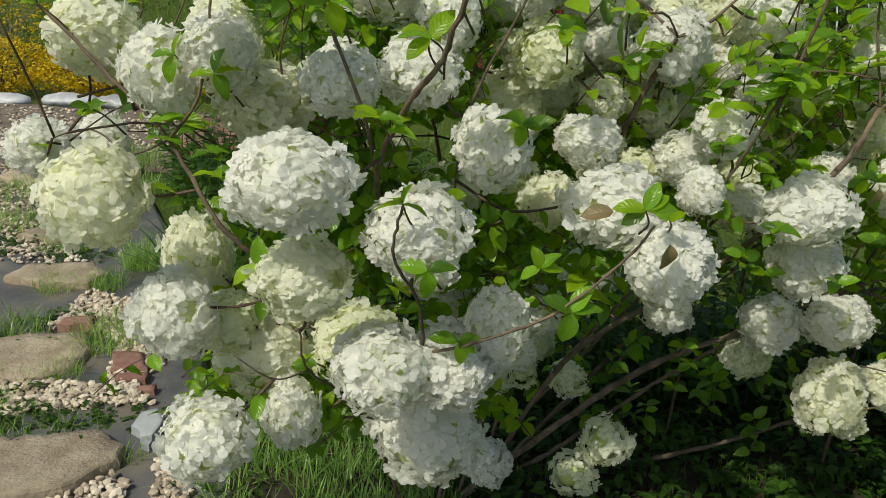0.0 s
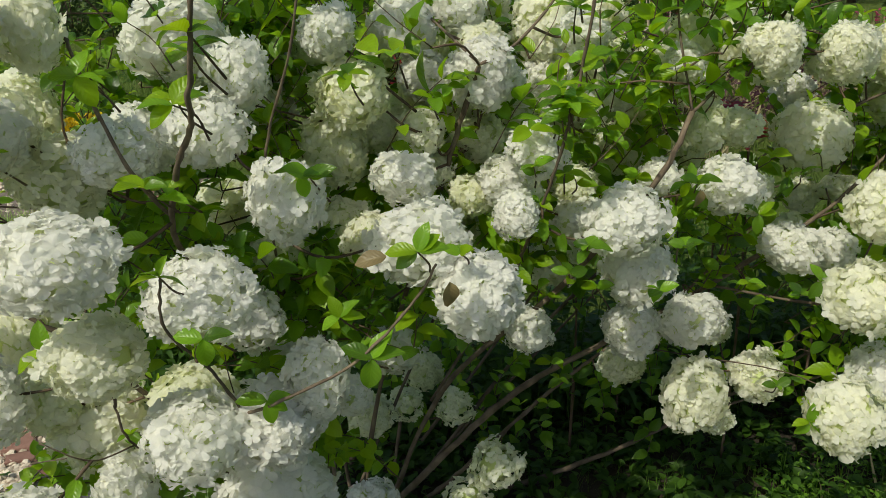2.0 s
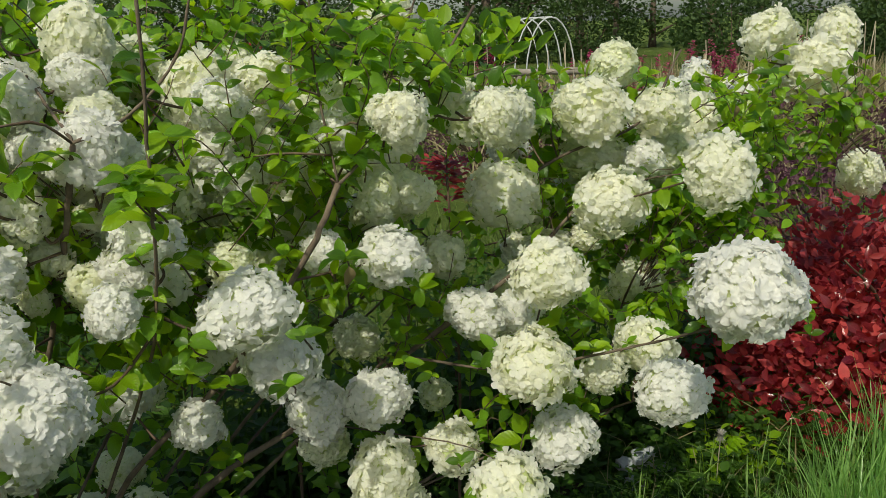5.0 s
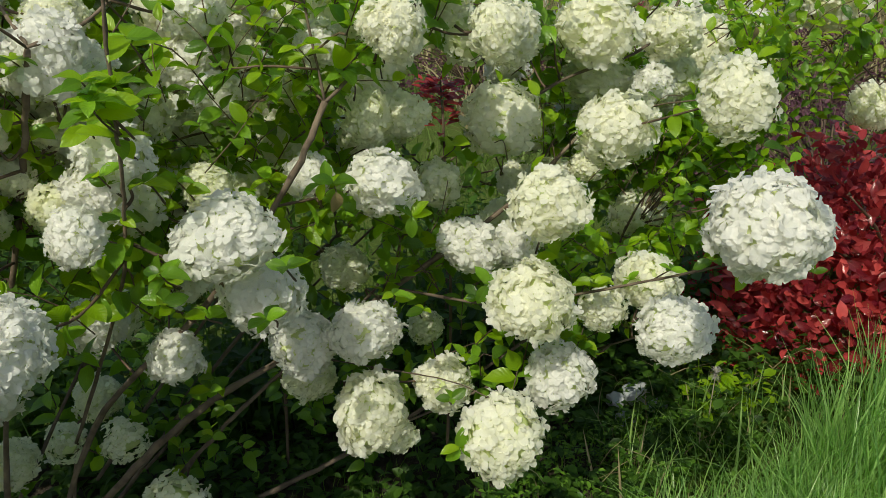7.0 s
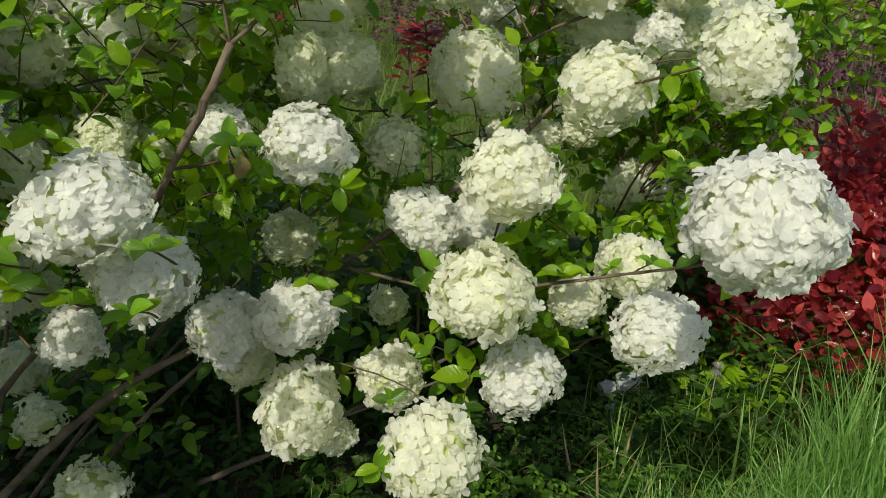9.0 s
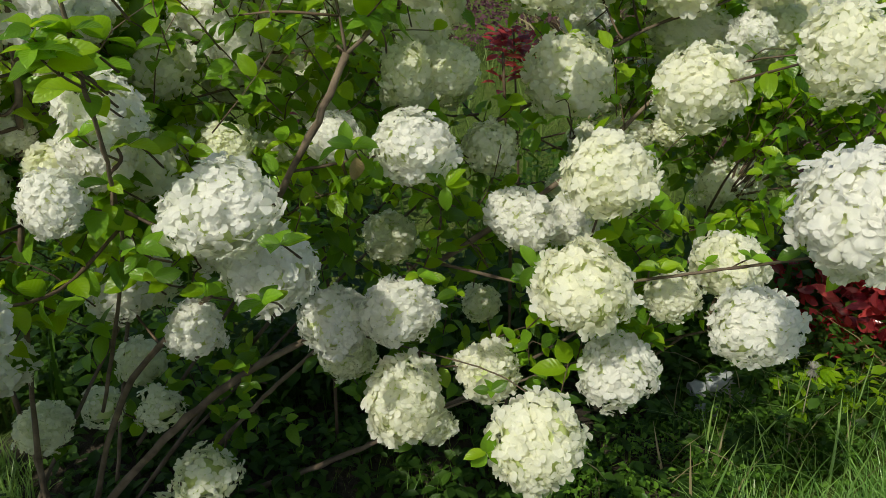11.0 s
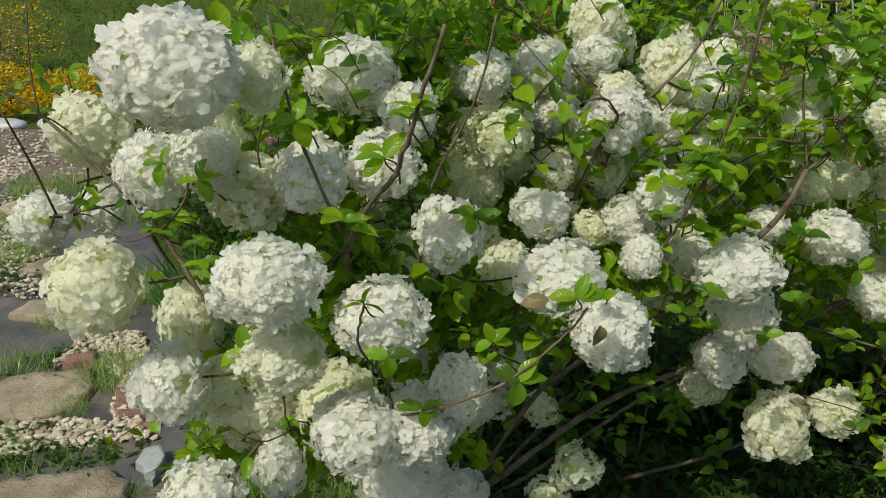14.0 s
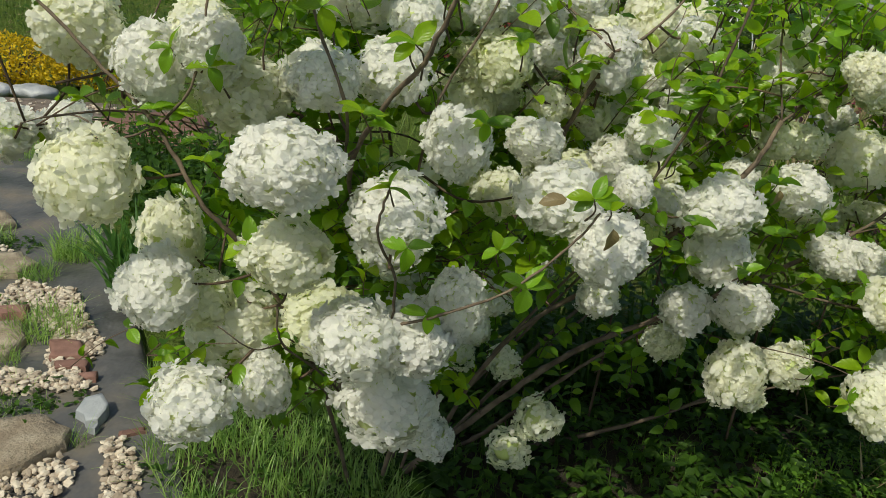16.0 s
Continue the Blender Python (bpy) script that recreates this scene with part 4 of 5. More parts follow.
flower_head(0.409, 1.503, 1.002, 0.054, 0.045, "greenish")
flower_head(0.312, 1.499, 0.991, 0.027, 0.029, "cream")
flower_head(0.177, 1.963, 1.118, 0.059, 0.052, "greenish")
flower_head(-0.137, 1.879, 0.919, 0.085, 0.075, "greenish")
flower_head(1.659, 2.041, 1.060, 0.099, 0.068, "greenish")
flower_head(1.826, 1.990, 1.030, 0.063, 0.073, "white")
flower_head(0.975, 1.807, 1.010, 0.051, 0.051, "greenish")
flower_head(1.031, 1.676, 1.078, 0.058, 0.047, "greenish")
flower_head(1.526, 2.358, 1.047, 0.068, 0.052, "white")
flower_head(1.386, 2.032, 0.711, 0.059, 0.047, "greenish")
flower_head(1.467, 2.127, 0.776, 0.055, 0.054, "cream")
flower_head(1.532, 2.050, 0.815, 0.066, 0.041, "cream")
flower_head(1.833, 1.987, 0.692, 0.045, 0.048, "open")
flower_head(1.633, 2.024, 0.829, 0.050, 0.041, "cream")
flower_head(1.788, 1.916, 1.186, 0.078, 0.069, "cream")
flower_head(2.064, 2.159, 1.116, 0.083, 0.090, "cream")
flower_head(2.688, 2.385, 1.225, 0.142, 0.123, "cream")
flower_head(2.850, 2.451, 1.343, 0.085, 0.101, "cream")
flower_head(0.680, 1.632, 1.150, 0.054, 0.043, "white")
flower_head(0.213, 1.967, 1.218, 0.076, 0.058, "greenish")
flower_head(0.960, 1.655, 1.085, 0.051, 0.055, "greenish")
flower_head(0.167, 1.762, 0.369, 0.063, 0.055, "greenish")
flower_head(0.159, 1.207, 0.741, 0.038, 0.035, "white")
flower_head(2.855, 2.281, 0.867, 0.082, 0.082, "cream")
flower_head(-0.385, 1.430, 1.225, 0.072, 0.068, "cream")
flower_head(0.160, 1.415, 1.335, 0.052, 0.052, "white")
flower_head(0.520, 1.385, 1.110, 0.058, 0.054, "white")
flower_head(0.820, 1.560, 1.000, 0.050, 0.046, "white")
flower_head(0.335, 1.600, 1.235, 0.052, 0.050, "white")
flower_head(0.315, 1.490, 1.140, 0.048, 0.046, "cream")
flower_head(0.770, 1.695, 1.165, 0.046, 0.042, "white")
flower_head(1.290, 2.280, 1.210, 0.090, 0.080, "cream")
flower_head(0.990, 2.100, 1.200, 0.050, 0.050, "cream")
flower_head(1.120, 1.670, 1.290, 0.042, 0.040, "cream")
flower_head(1.740, 1.905, 1.056, 0.060, 0.058, "white")
flower_head(1.470, 2.225, 1.080, 0.052, 0.050, "white")
flower_head(1.085, 1.970, 1.030, 0.056, 0.052, "greenish")
flower_head(0.860, 1.565, 1.237, 0.044, 0.042, "white")
flower_head(0.475, 1.470, 1.035, 0.058, 0.054, "white")


# ---- twigs and leaves ----
LEAF_NEAR = [leaf_shape(6, 2, c, 0.32, w, t, wv) for c, w, t, wv in ((0.22, 0.60, 0.0, 0.02), (0.40, 0.56, 0.05, 0.03), (0.10, 0.64, -0.08, 0.02), (0.55, 0.58, 0.1, 0.04), (0.30, 0.53, -0.05, 0.03))]
LEAF_FAR = [leaf_shape(4, 1, c, 0.32, w) for c, w in ((0.22, 0.60), (0.42, 0.56), (0.10, 0.63), (0.6, 0.58))]
TWIGS, LEAVES = Heap(), []
GAP_A, GAP_B = Vector((1.364, 2.50, 0.945)), Vector((0.70, 0.25, 1.42))    # line from the red leaves to the camera, kept clear to fit its view


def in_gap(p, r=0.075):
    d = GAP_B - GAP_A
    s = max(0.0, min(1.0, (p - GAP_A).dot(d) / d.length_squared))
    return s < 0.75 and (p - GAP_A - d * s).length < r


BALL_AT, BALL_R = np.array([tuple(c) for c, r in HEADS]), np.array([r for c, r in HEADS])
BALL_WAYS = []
# two places on the camera's walk, from which heads are kept in view
for side in (VIEW_POINT, VIEW_POINT + Vector((0.5, 0.3, -0.03))):
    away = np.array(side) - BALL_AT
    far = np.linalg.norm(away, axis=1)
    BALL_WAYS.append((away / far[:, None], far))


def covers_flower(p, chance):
    """Whether a leaf here would hide a flower head from the camera's walk or from the sun."""
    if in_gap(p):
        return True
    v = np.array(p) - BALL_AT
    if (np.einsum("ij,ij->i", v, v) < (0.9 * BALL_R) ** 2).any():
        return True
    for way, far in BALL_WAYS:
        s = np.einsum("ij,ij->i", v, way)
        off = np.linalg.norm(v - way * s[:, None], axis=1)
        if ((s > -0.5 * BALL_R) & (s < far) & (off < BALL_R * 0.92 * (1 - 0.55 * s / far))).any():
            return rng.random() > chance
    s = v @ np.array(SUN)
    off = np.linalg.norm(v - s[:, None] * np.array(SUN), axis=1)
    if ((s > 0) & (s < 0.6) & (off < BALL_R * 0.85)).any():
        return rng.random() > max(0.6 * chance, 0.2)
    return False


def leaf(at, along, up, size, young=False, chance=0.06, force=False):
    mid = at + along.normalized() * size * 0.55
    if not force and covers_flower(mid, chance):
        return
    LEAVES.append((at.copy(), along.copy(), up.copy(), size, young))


def leaf_up():
    return Vector((0, 0, 0.8)) + SUN * 0.25 + jitter(0.55) + Vector((0, -0.22, 0))


def leafy_line(line, size, gap, start=0.3, chance=0.06, young=0.3, force=False):
    """Pairs of opposite leaves along a twig and a tuft at its end."""
    length = sum((b - a).length for a, b in zip(line, line[1:]))
    run, due, turn = 0.0, length * start, rng.uniform(0, 3)
    for a, b in zip(line, line[1:]):
        d = (b - a).normalized()
        run += (b - a).length
        if run >= due and run < length - 0.012:
            due = run + gap * rng.uniform(0.75, 1.25)
            turn += math.pi / 2 + rng.uniform(-0.3, 0.3)
            side = d.orthogonal().normalized()
            side.rotate(Matrix.Rotation(turn, 3, d))
            for s in (-1, 1):
                if rng.random() < 0.93:
                    leaf(b, side * s + d * rng.uniform(0.25, 0.8) + Vector((0, 0, -0.1)), leaf_up(), size * rng.uniform(0.65, 1.15), rng.random() < young, chance, force)
    d = (line[-1] - line[-2]).normalized()
    for k in range(rng.choice((2, 2, 3, 4))):
        side = d.orthogonal().normalized()
        side.rotate(Matrix.Rotation(turn + k * math.pi * (1.0 if k % 2 else 0.5), 3, d))
        leaf(line[-1], side * 0.6 + d * rng.uniform(0.4, 1.0), leaf_up(), size * rng.uniform(0.5, 0.95), rng.random() < young + 0.3, chance, force)


def twig(a, b, r0, r1, lift, size=0.05, gap=0.035, start=0.3, chance=0.06, young=0.3, force=False, name=""):
    mid = (a + b) / 2 + Vector((0, 0, lift)) + jitter(0.018)
    line = curve_points([a, mid, b], 5)
    if name:
        twig_part(name, line, r0, r1)
    else:
        TWIGS.add(tube(line[::2] + ([] if len(line) % 2 else [line[-1]]), r0, r1, 4), Matrix.Identity(4))
    if size:
        leafy_line(line, size, gap, start, chance, young, force)


def nearest_branch(p, back=0.06):
    best, at = 9.0, None
    for q, r in BRANCH_POINTS:
        d = q - p
        cost = d.length + max(0.0, d.z) * 1.2 + max(0.0, -d.y + back) * 0.8
        if 0.03 < d.length and cost < best:
            best, at = cost, q
    return at


def twig_part(name, line, r0, r1):
    v, f, uv = tube(line, r0, r1, 5)
    part(name, mesh_from(name, v - np.array(BUSH_AT), f, TWIG, uv), bush)


def sprig(x, y, z, size=0.062, ways=(), stem=(0.02, 0.085, -0.06), young=0.4, tilt=-0.45):
    """A leaf cluster at a twig's end, standing free at the front of the bush. ways: where single leaves point."""
    at, size = Vector((x, y, z)), size * 0.80
    line = curve_points([at + Vector(stem), at + Vector(stem) * 0.45 + jitter(0.008), at], 5)
    twig_part("twig", line, 0.0019, 0.0011)
    if ways:
        for w in ways:
            leaf(at, Vector(w), Vector((0, tilt, 0.9)) + jitter(0.25), size * rng.uniform(0.85, 1.1) * (0.6 + 0.4 * min(1.0, Vector(w).length)), rng.random() < young, force=True)
        return
    turn = rng.uniform(0, 3.1)
    for k in range(rng.choice((4, 5, 6))):
        a = turn + k * math.pi + (k // 2) * math.pi / 2
        p = line[-1] if k < 4 else line[-4]
        leaf(p, Vector((math.cos(a), math.sin(a) * 0.8, rng.uniform(-0.15, 0.65))), Vector((0, -0.4, 0.9)) + jitter(0.45), size * rng.uniform(0.6, 1.1), rng.random() < young, force=True)


sprig(-0.383, 1.151, 1.221, 0.055, ((-0.7, -0.2, 0.2), (-0.3, -0.3, -0.9), (0.2, -0.2, 0.95)))
sprig(-0.320, 1.126, 1.200, 0.055, ((0.3, -0.2, 0.9), (0.7, -0.3, -0.75), (-0.9, 0, 0.1), (0.9, 0.1, 0.35)))
sprig(-0.011, 0.987, 1.277, 0.057, ((-0.9, -0.2, 0.25), (-0.7, -0.3, -0.5), (0.5, 0.1, 0.8)))
sprig(-0.149, 1.075, 1.310, 0.055, ((0.9, -0.2, 0.0), (-0.8, 0, 0.1), (0.2, 0.3, 0.9), (0.4, 0, -0.9)))
sprig(-0.238, 1.013, 0.953, 0.057, ((-0.85, -0.3, -0.35), (0.9, -0.1, 0.05), (0.05, -0.1, 0.95)))
sprig(-0.035, 0.902, 1.087, 0.048, ((-1.0, -0.1, -0.02), (1.0, 0.0, -0.12), (0.1, 0.1, 0.35), (-0.2, -0.1, 0.25)), tilt=0.35)
sprig(-0.001, 0.923, 0.994, 0.051, ((0.8, -0.1, 0.35), (-0.8, 0, 0.2), (0.1, -0.2, -0.8), (-0.6, 0.2, -0.5)))
sprig(0.050, 1.022, 0.845, 0.053, ((-0.9, -0.1, 0.25), (0.7, 0, -0.3), (0.2, -0.2, -0.9), (0.8, 0, 0.3)))
sprig(0.163, 1.047, 0.957, 0.051, ((-0.8, 0, -0.4), (0.5, 0, 0.8), (0.9, 0, 0.1), (-0.3, 0, 0.9)))
sprig(0.275, 0.950, 1.081, 0.055, ((0.9, -0.1, 0.2), (-0.9, -0.1, 0.3), (0.3, 0, 0.9), (0.7, 0.1, 0.6), (-0.6, -0.2, -0.3)))
sprig(0.206, 1.000, 0.910, 0.060, ((-0.15, -0.1, -0.9), (0.8, 0, 0.4), (0.4, 0.1, 0.8), (-0.8, 0.1, 0.5)))
sprig(0.025, 0.960, 1.340, 0.052)
sprig(-0.635, 1.276, 1.273, 0.041)
sprig(0.363, 1.396, 1.234, 0.048)
sprig(0.517, 1.198, 1.246, 0.053)
sprig(0.540, 1.183, 1.218, 0.056)
sprig(0.501, 1.319, 1.098, 0.048)
sprig(0.572, 1.539, 0.764, 0.041)
sprig(0.977, 1.485, 0.954, 0.044)
sprig(0.833, 1.438, 1.021, 0.060, ((0.9, -0.2, 0.2), (-0.8, -0.1, 0.0), (0.1, 0, 0.6), (-0.3, 0, -0.5)))
sprig(1.130, 1.439, 0.791, 0.057, ((-0.3, -0.1, 0.8), (-0.5, -0.1, -0.8), (0.4, 0, 0.5)))
sprig(0.987, 1.451, 0.941, 0.057, ((-0.6, -0.1, 0.6), (0.9, 0, 0.15), (-0.1, -0.2, -0.9), (0.5, 0, 0.5)))
sprig(1.051, 1.427, 0.561, 0.043)
sprig(0.995, 1.208, 0.610, 0.051, ((-0.8, -0.2, 0.2), (-0.6, -0.2, -0.6), (0.1, -0.1, 0.8), (0.6, -0.2, -0.4), (0.8, 0, 0.3)))
sprig(1.536, 1.458, 0.913, 0.044)
sprig(1.367, 1.423, 0.773, 0.041)
sprig(0.916, 1.583, 0.991, 0.044)
sprig(1.423, 1.663, 1.017, 0.044)
sprig(0.533, 1.245, 1.188, 0.052)
sprig(1.533, 1.399, 0.949, 0.046)
sprig(1.468, 1.491, 0.730, 0.041)
sprig(0.560, 1.221, 1.396, 0.056)
sprig(0.520, 1.186, 1.237, 0.052)
sprig(0.408, 1.673, 1.393, 0.052)
sprig(0.887, 1.579, 1.362, 0.050)
sprig(1.593, 1.657, 1.300, 0.046)
sprig(1.621, 1.535, 0.961, 0.044)
sprig(1.130, 1.510, 0.736, 0.041)
sprig(1.320, 1.428, 0.821, 0.041)
sprig(-0.056, 1.075, 1.155, 0.044)
sprig(0.340, 1.050, 1.040, 0.041)
sprig(0.122, 1.103, 1.155, 0.055, ((-0.7, -0.2, 0.4), (0.9, -0.1, 0.1), (0.1, 0, -0.8)))
sprig(0.527, 1.287, 1.189, 0.048)
sprig(-0.014, 1.020, 1.280, 0.046)
sprig(0.511, 1.403, 1.137, 0.046)
sprig(-0.195, 1.144, 0.737, 0.030)
sprig(0.530, 1.182, 1.231, 0.052)
sprig(0.619, 1.32, 0.864, 0.052)
sprig(0.561, 1.30, 0.902, 0.046)
sprig(0.598, 1.60, 0.570, 0.054)
sprig(0.620, 1.61, 0.520, 0.050)
sprig(0.590, 1.60, 0.460, 0.044)
sprig(0.704, 1.23, 0.885, 0.046)
sprig(0.924, 1.35, 0.840, 0.042)
sprig(0.990, 1.40, 0.778, 0.040)
sprig(0.570, 1.21, 0.984, 0.048)
sprig(0.738, 1.21, 0.971, 0.046)
sprig(1.20, 1.50, 0.735, 0.042)
sprig(1.34, 1.41, 0.775, 0.046)
sprig(1.44, 1.31, 0.830, 0.044)
sprig(1.46, 1.22, 0.880, 0.040)
sprig(0.98, 1.66, 0.730, 0.042)
sprig(-0.414, 1.20, 1.116, 0.048)
sprig(-0.386, 1.19, 1.124, 0.046)
sprig(-0.435, 1.21, 1.085, 0.050)
sprig(-0.371, 1.19, 1.107, 0.044)
sprig(-0.346, 1.18, 1.073, 0.048)
sprig(-0.331, 1.14, 1.046, 0.042)
sprig(-0.553, 1.24, 1.120, 0.044)

SHOOTS = ((0.035, 0.913, 1.364), (-0.167, 1.158, 1.423), (-0.079, 1.045, 1.164), (0.133, 1.111, 1.150), (0.552, 1.206, 1.238), (0.497, 1.337, 1.161),
          (0.536, 1.277, 1.159), (0.558, 1.323, 1.081), (0.863, 1.510, 1.184), (0.846, 1.428, 1.025), (0.745, 1.499, 1.019), (0.536, 1.381, 0.963),
          (0.517, 1.348, 1.024), (0.699, 1.556, 1.107), (0.194, 1.232, 1.280), (0.642, 1.686, 1.083), (0.400, 1.428, 1.249), (0.306, 1.506, 1.141),
          (0.511, 1.492, 1.132), (0.571, 1.228, 1.293), (0.898, 1.497, 1.190), (0.865, 1.704, 1.104), (0.599, 1.424, 1.053), (0.525, 1.158, 1.229),
          (0.549, 1.228, 1.363), (0.265, 1.132, 1.315), (0.335, 1.405, 1.214), (1.534, 1.410, 0.953))
for x, y, z in SHOOTS:    # leaf pairs that stand free of the flowers
    sprig(x, y, z, 0.058, young=0.45)

for c, r in HEADS:
    root = nearest_branch(c)
    end = c + (root - c).normalized() * r * 0.55
    twig(root, end, 0.0030, 0.0022, -0.02, 0.048, 0.035, 0.25, 0.04, name="flower_stalk")
    BRANCH_POINTS.append(((root + end) / 2, 0.004))

HEAD_XYZ = np.array([tuple(c) for c, r in HEADS])


def front(x, z):
    """How far forward the bush reaches at this width and height."""
    d2 = (HEAD_XYZ[:, 0] - x) ** 2 + (HEAD_XYZ[:, 2] - z) ** 2
    w = np.exp(-d2 / 0.02) + 1e-9
    near = HEAD_XYZ[:, 1] - 0.25 * (HEAD_XYZ[:, 1] - 1.0)
    return float((w * near).sum() / w.sum())


def fill(count, x0, x1, z0, z1, depth, size, young, chance, reach=0.16, thin=-9.0):
    """Leafy shoots in a stretch of the bush, behind its front."""
    made = 0
    while made < count:
        x, z = rng.uniform(x0, x1), rng.uniform(z0, z1)
        if z > 1.52 - 0.12 * max(0.0, x - 1.2) or z > 1.25 + 0.55 * (x + 0.9):
            made += 1
            continue
        if z < 0.72 and 0.2 < x < 1.15:    # bare limbs show here
            made += 1
            continue
        y = front(x, z) + 0.04 + depth * rng.random() ** 1.1
        tip = Vector((x, y, z))
        root = tip + Vector((rng.uniform(-0.14, 0.14), rng.uniform(-0.02, 0.12), -reach * rng.uniform(0.25, 1.0)))
        made += 1
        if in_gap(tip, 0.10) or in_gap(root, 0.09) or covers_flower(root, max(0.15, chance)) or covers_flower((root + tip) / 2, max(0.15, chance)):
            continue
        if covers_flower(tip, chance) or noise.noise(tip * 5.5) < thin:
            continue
        twig(root, tip, 0.0015, 0.0009, 0.012, size * rng.uniform(0.75, 1.25), 0.034, 0.1, chance, young)
        if rng.random() < 0.16:
            q = nearest_branch(root)
            if q is not None and (q - root).length < 0.5:
                twig(q, root, 0.0028, 0.0019, 0.01, 0)


def hidden_heads(count, x0, x1, z0, z1):
    """Flower heads deeper in the bush, half hidden by leaves."""
    for _ in range(count * 12):
        x, z = rng.uniform(x0, x1), rng.uniform(z0, z1)
        c = Vector((x, front(x, z) + rng.uniform(0.16, 0.5) + 0.12 * max(0.0, x - 1.0), z))
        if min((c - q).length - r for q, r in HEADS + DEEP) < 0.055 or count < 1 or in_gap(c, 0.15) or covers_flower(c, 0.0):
            continue
        count -= 1
        size = rng.uniform(0.05, 0.066)
        ob = part("flower_head", BACK[len(DEEP) % len(BACK)], bush, "pale flower head deep among the leaves")
        ob.matrix_basis = pose(*(c - BUSH_AT), rng.uniform(-12, 12), rng.uniform(-12, 12), rng.uniform(0, 360)) @ Matrix.Diagonal((size, size, size * 0.95, 1))
        ob.material_slots[0].link = "OBJECT"
        ob.material_slots[0].material = PETAL[rng.choice(("cream", "greenish", "white"))]
        DEEP.append((c, size))
        root = nearest_branch(c)
        twig(root, c + (root - c).normalized() * size * 0.6, 0.0035, 0.0024, -0.01, 0)


DEEP = []
hidden_heads(32, -0.05, 1.25, 0.92, 1.36)
hidden_heads(17, 1.2, 2.3, 0.90, 1.2)
hidden_heads(9, 1.9, 2.6, 1.0, 1.22)
hidden_heads(7, 0.0, 0.8, 0.62, 0.9)
fill(490, -0.1, 0.85, 1.16, 1.54, 0.6, 0.053, 0.34, 0.42)
fill(215, 0.85, 1.35, 1.18, 1.46, 0.6, 0.052, 0.36, 0.5)
fill(520, -0.15, 1.35, 0.90, 1.24, 0.45, 0.051, 0.40, 0.22, thin=-0.15)
fill(230, 1.1, 1.8, 0.92, 1.29, 0.5, 0.052, 0.36, 0.2)
fill(210, 1.5, 2.1, 0.88, 1.28, 0.4, 0.052, 0.40, 0.15)
fill(80, 1.85, 2.75, 0.95, 1.26, 0.35, 0.050, 0.30, 0.4)
fill(30, 1.85, 2.75, 1.1, 1.36, -0.12, 0.048, 0.36, 0.9)
fill(52, 0.05, 0.62, 1.18, 1.48, -0.12, 0.052, 0.32, 0.6)
fill(72, 0.62, 1.2, 1.18, 1.48, -0.12, 0.052, 0.32, 1.0)
fill(130, 1.25, 1.80, 0.66, 1.0, 0.4, 0.046, 0.3, 0.06)
fill(110, 1.7, 2.2, 0.62, 1.05, 0.3, 0.048, 0.3, 0.06)
fill(560, -0.45, 1.5, 0.55, 0.95, 0.28, 0.046, 0.28, 0.05, thin=-0.05)
fill(40, -0.7, -0.1, 0.98, 1.40, 0.5, 0.042, 0.35, 0.10)
fill(130, -0.42, 0.10, 1.22, 1.50, 0.5, 0.046, 0.30, 0.5)
# leaves added behind the left flowers to keep sun off the low limbs
fill(150, -0.35, 0.25, 0.85, 1.30, 0.40, 0.046, 0.22, 0.02)
fill(26, -0.40, 0.15, 1.28, 1.50, -0.10, 0.046, 0.30, 0.7)

for _ in range(60):    # shaded shoots behind the low limbs
    tip = Vector((rng.uniform(0.2, 1.25), rng.uniform(1.84, 2.15), rng.uniform(0.22, 0.8)))
    twig(tip + Vector((rng.uniform(-0.06, 0.06), 0.05, -0.15)), tip, 0.0018, 0.001, 0.0, 0.052, 0.032, 0.05, 0.3, 0.15)

for _ in range(22):    # unseen shoots added above the view to shade the upper left flowers
    tip = Vector((rng.uniform(-0.32, 0.22), rng.uniform(1.12, 1.42), rng.uniform(1.58, 1.72)))
    twig(tip + Vector((rng.uniform(-0.04, 0.04), 0.04, -0.10)), tip, 0.0022, 0.0011, 0.0, 0.05, 0.03, 0.1, 1.0, 0.4, True)

# leaves that stand at the front of the bush are pieces of their own
LEAVES.sort(key=lambda q: (q[0] - Vector((q[0].x, 0.2, 1.4))).length)
near_meshes = {}
for young in (False, True):
    for k, (v, f, uv) in enumerate(LEAF_NEAR):
        near_meshes[young, k] = mesh_from("leaf", v, f, LEAF_YOUNG if young else LEAF, uv)
rest = {False: Heap(), True: Heap()}
for i, (at, along, up, size, young) in enumerate(LEAVES):
    m = frame_of(at - BUSH_AT, along, up, size, rng.uniform(-0.25, 0.25))
    if i < 300:
        ob = part("leaf", near_meshes[young, i % len(LEAF_NEAR)], bush)
        ob.matrix_basis = m
    else:
        rest[young].add(rng.choice(LEAF_NEAR if i < 2500 else LEAF_FAR), m)
for at, way, name in ((Vector((0.235, 0.955, 1.075)), (-0.9, -0.2, 0.1), "dead_leaf"), (Vector((0.315, 0.955, 1.035)), (0.1, -0.1, -1.0), "dead_leaf"),
                      (Vector((0.848, 1.42, 1.01)), (0.05, -0.1, -1.0), "dead_leaf"), (Vector((1.788, 1.60, 1.228)), (0.2, -0.1, -1.0), "dead_leaf")):
    ob = part(name, mesh_from(name, *LEAF_NEAR[3][:2], LEAF_BROWN, LEAF_NEAR[3][2]), bush, "withered brown leaf")
    ob.matrix_basis = frame_of(at - BUSH_AT, way, (0.2, -0.6, 0.7), 0.042)
part("foliage", rest[False].mesh("foliage", LEAF), bush, "dense mid green toothed leaves", "stuff")
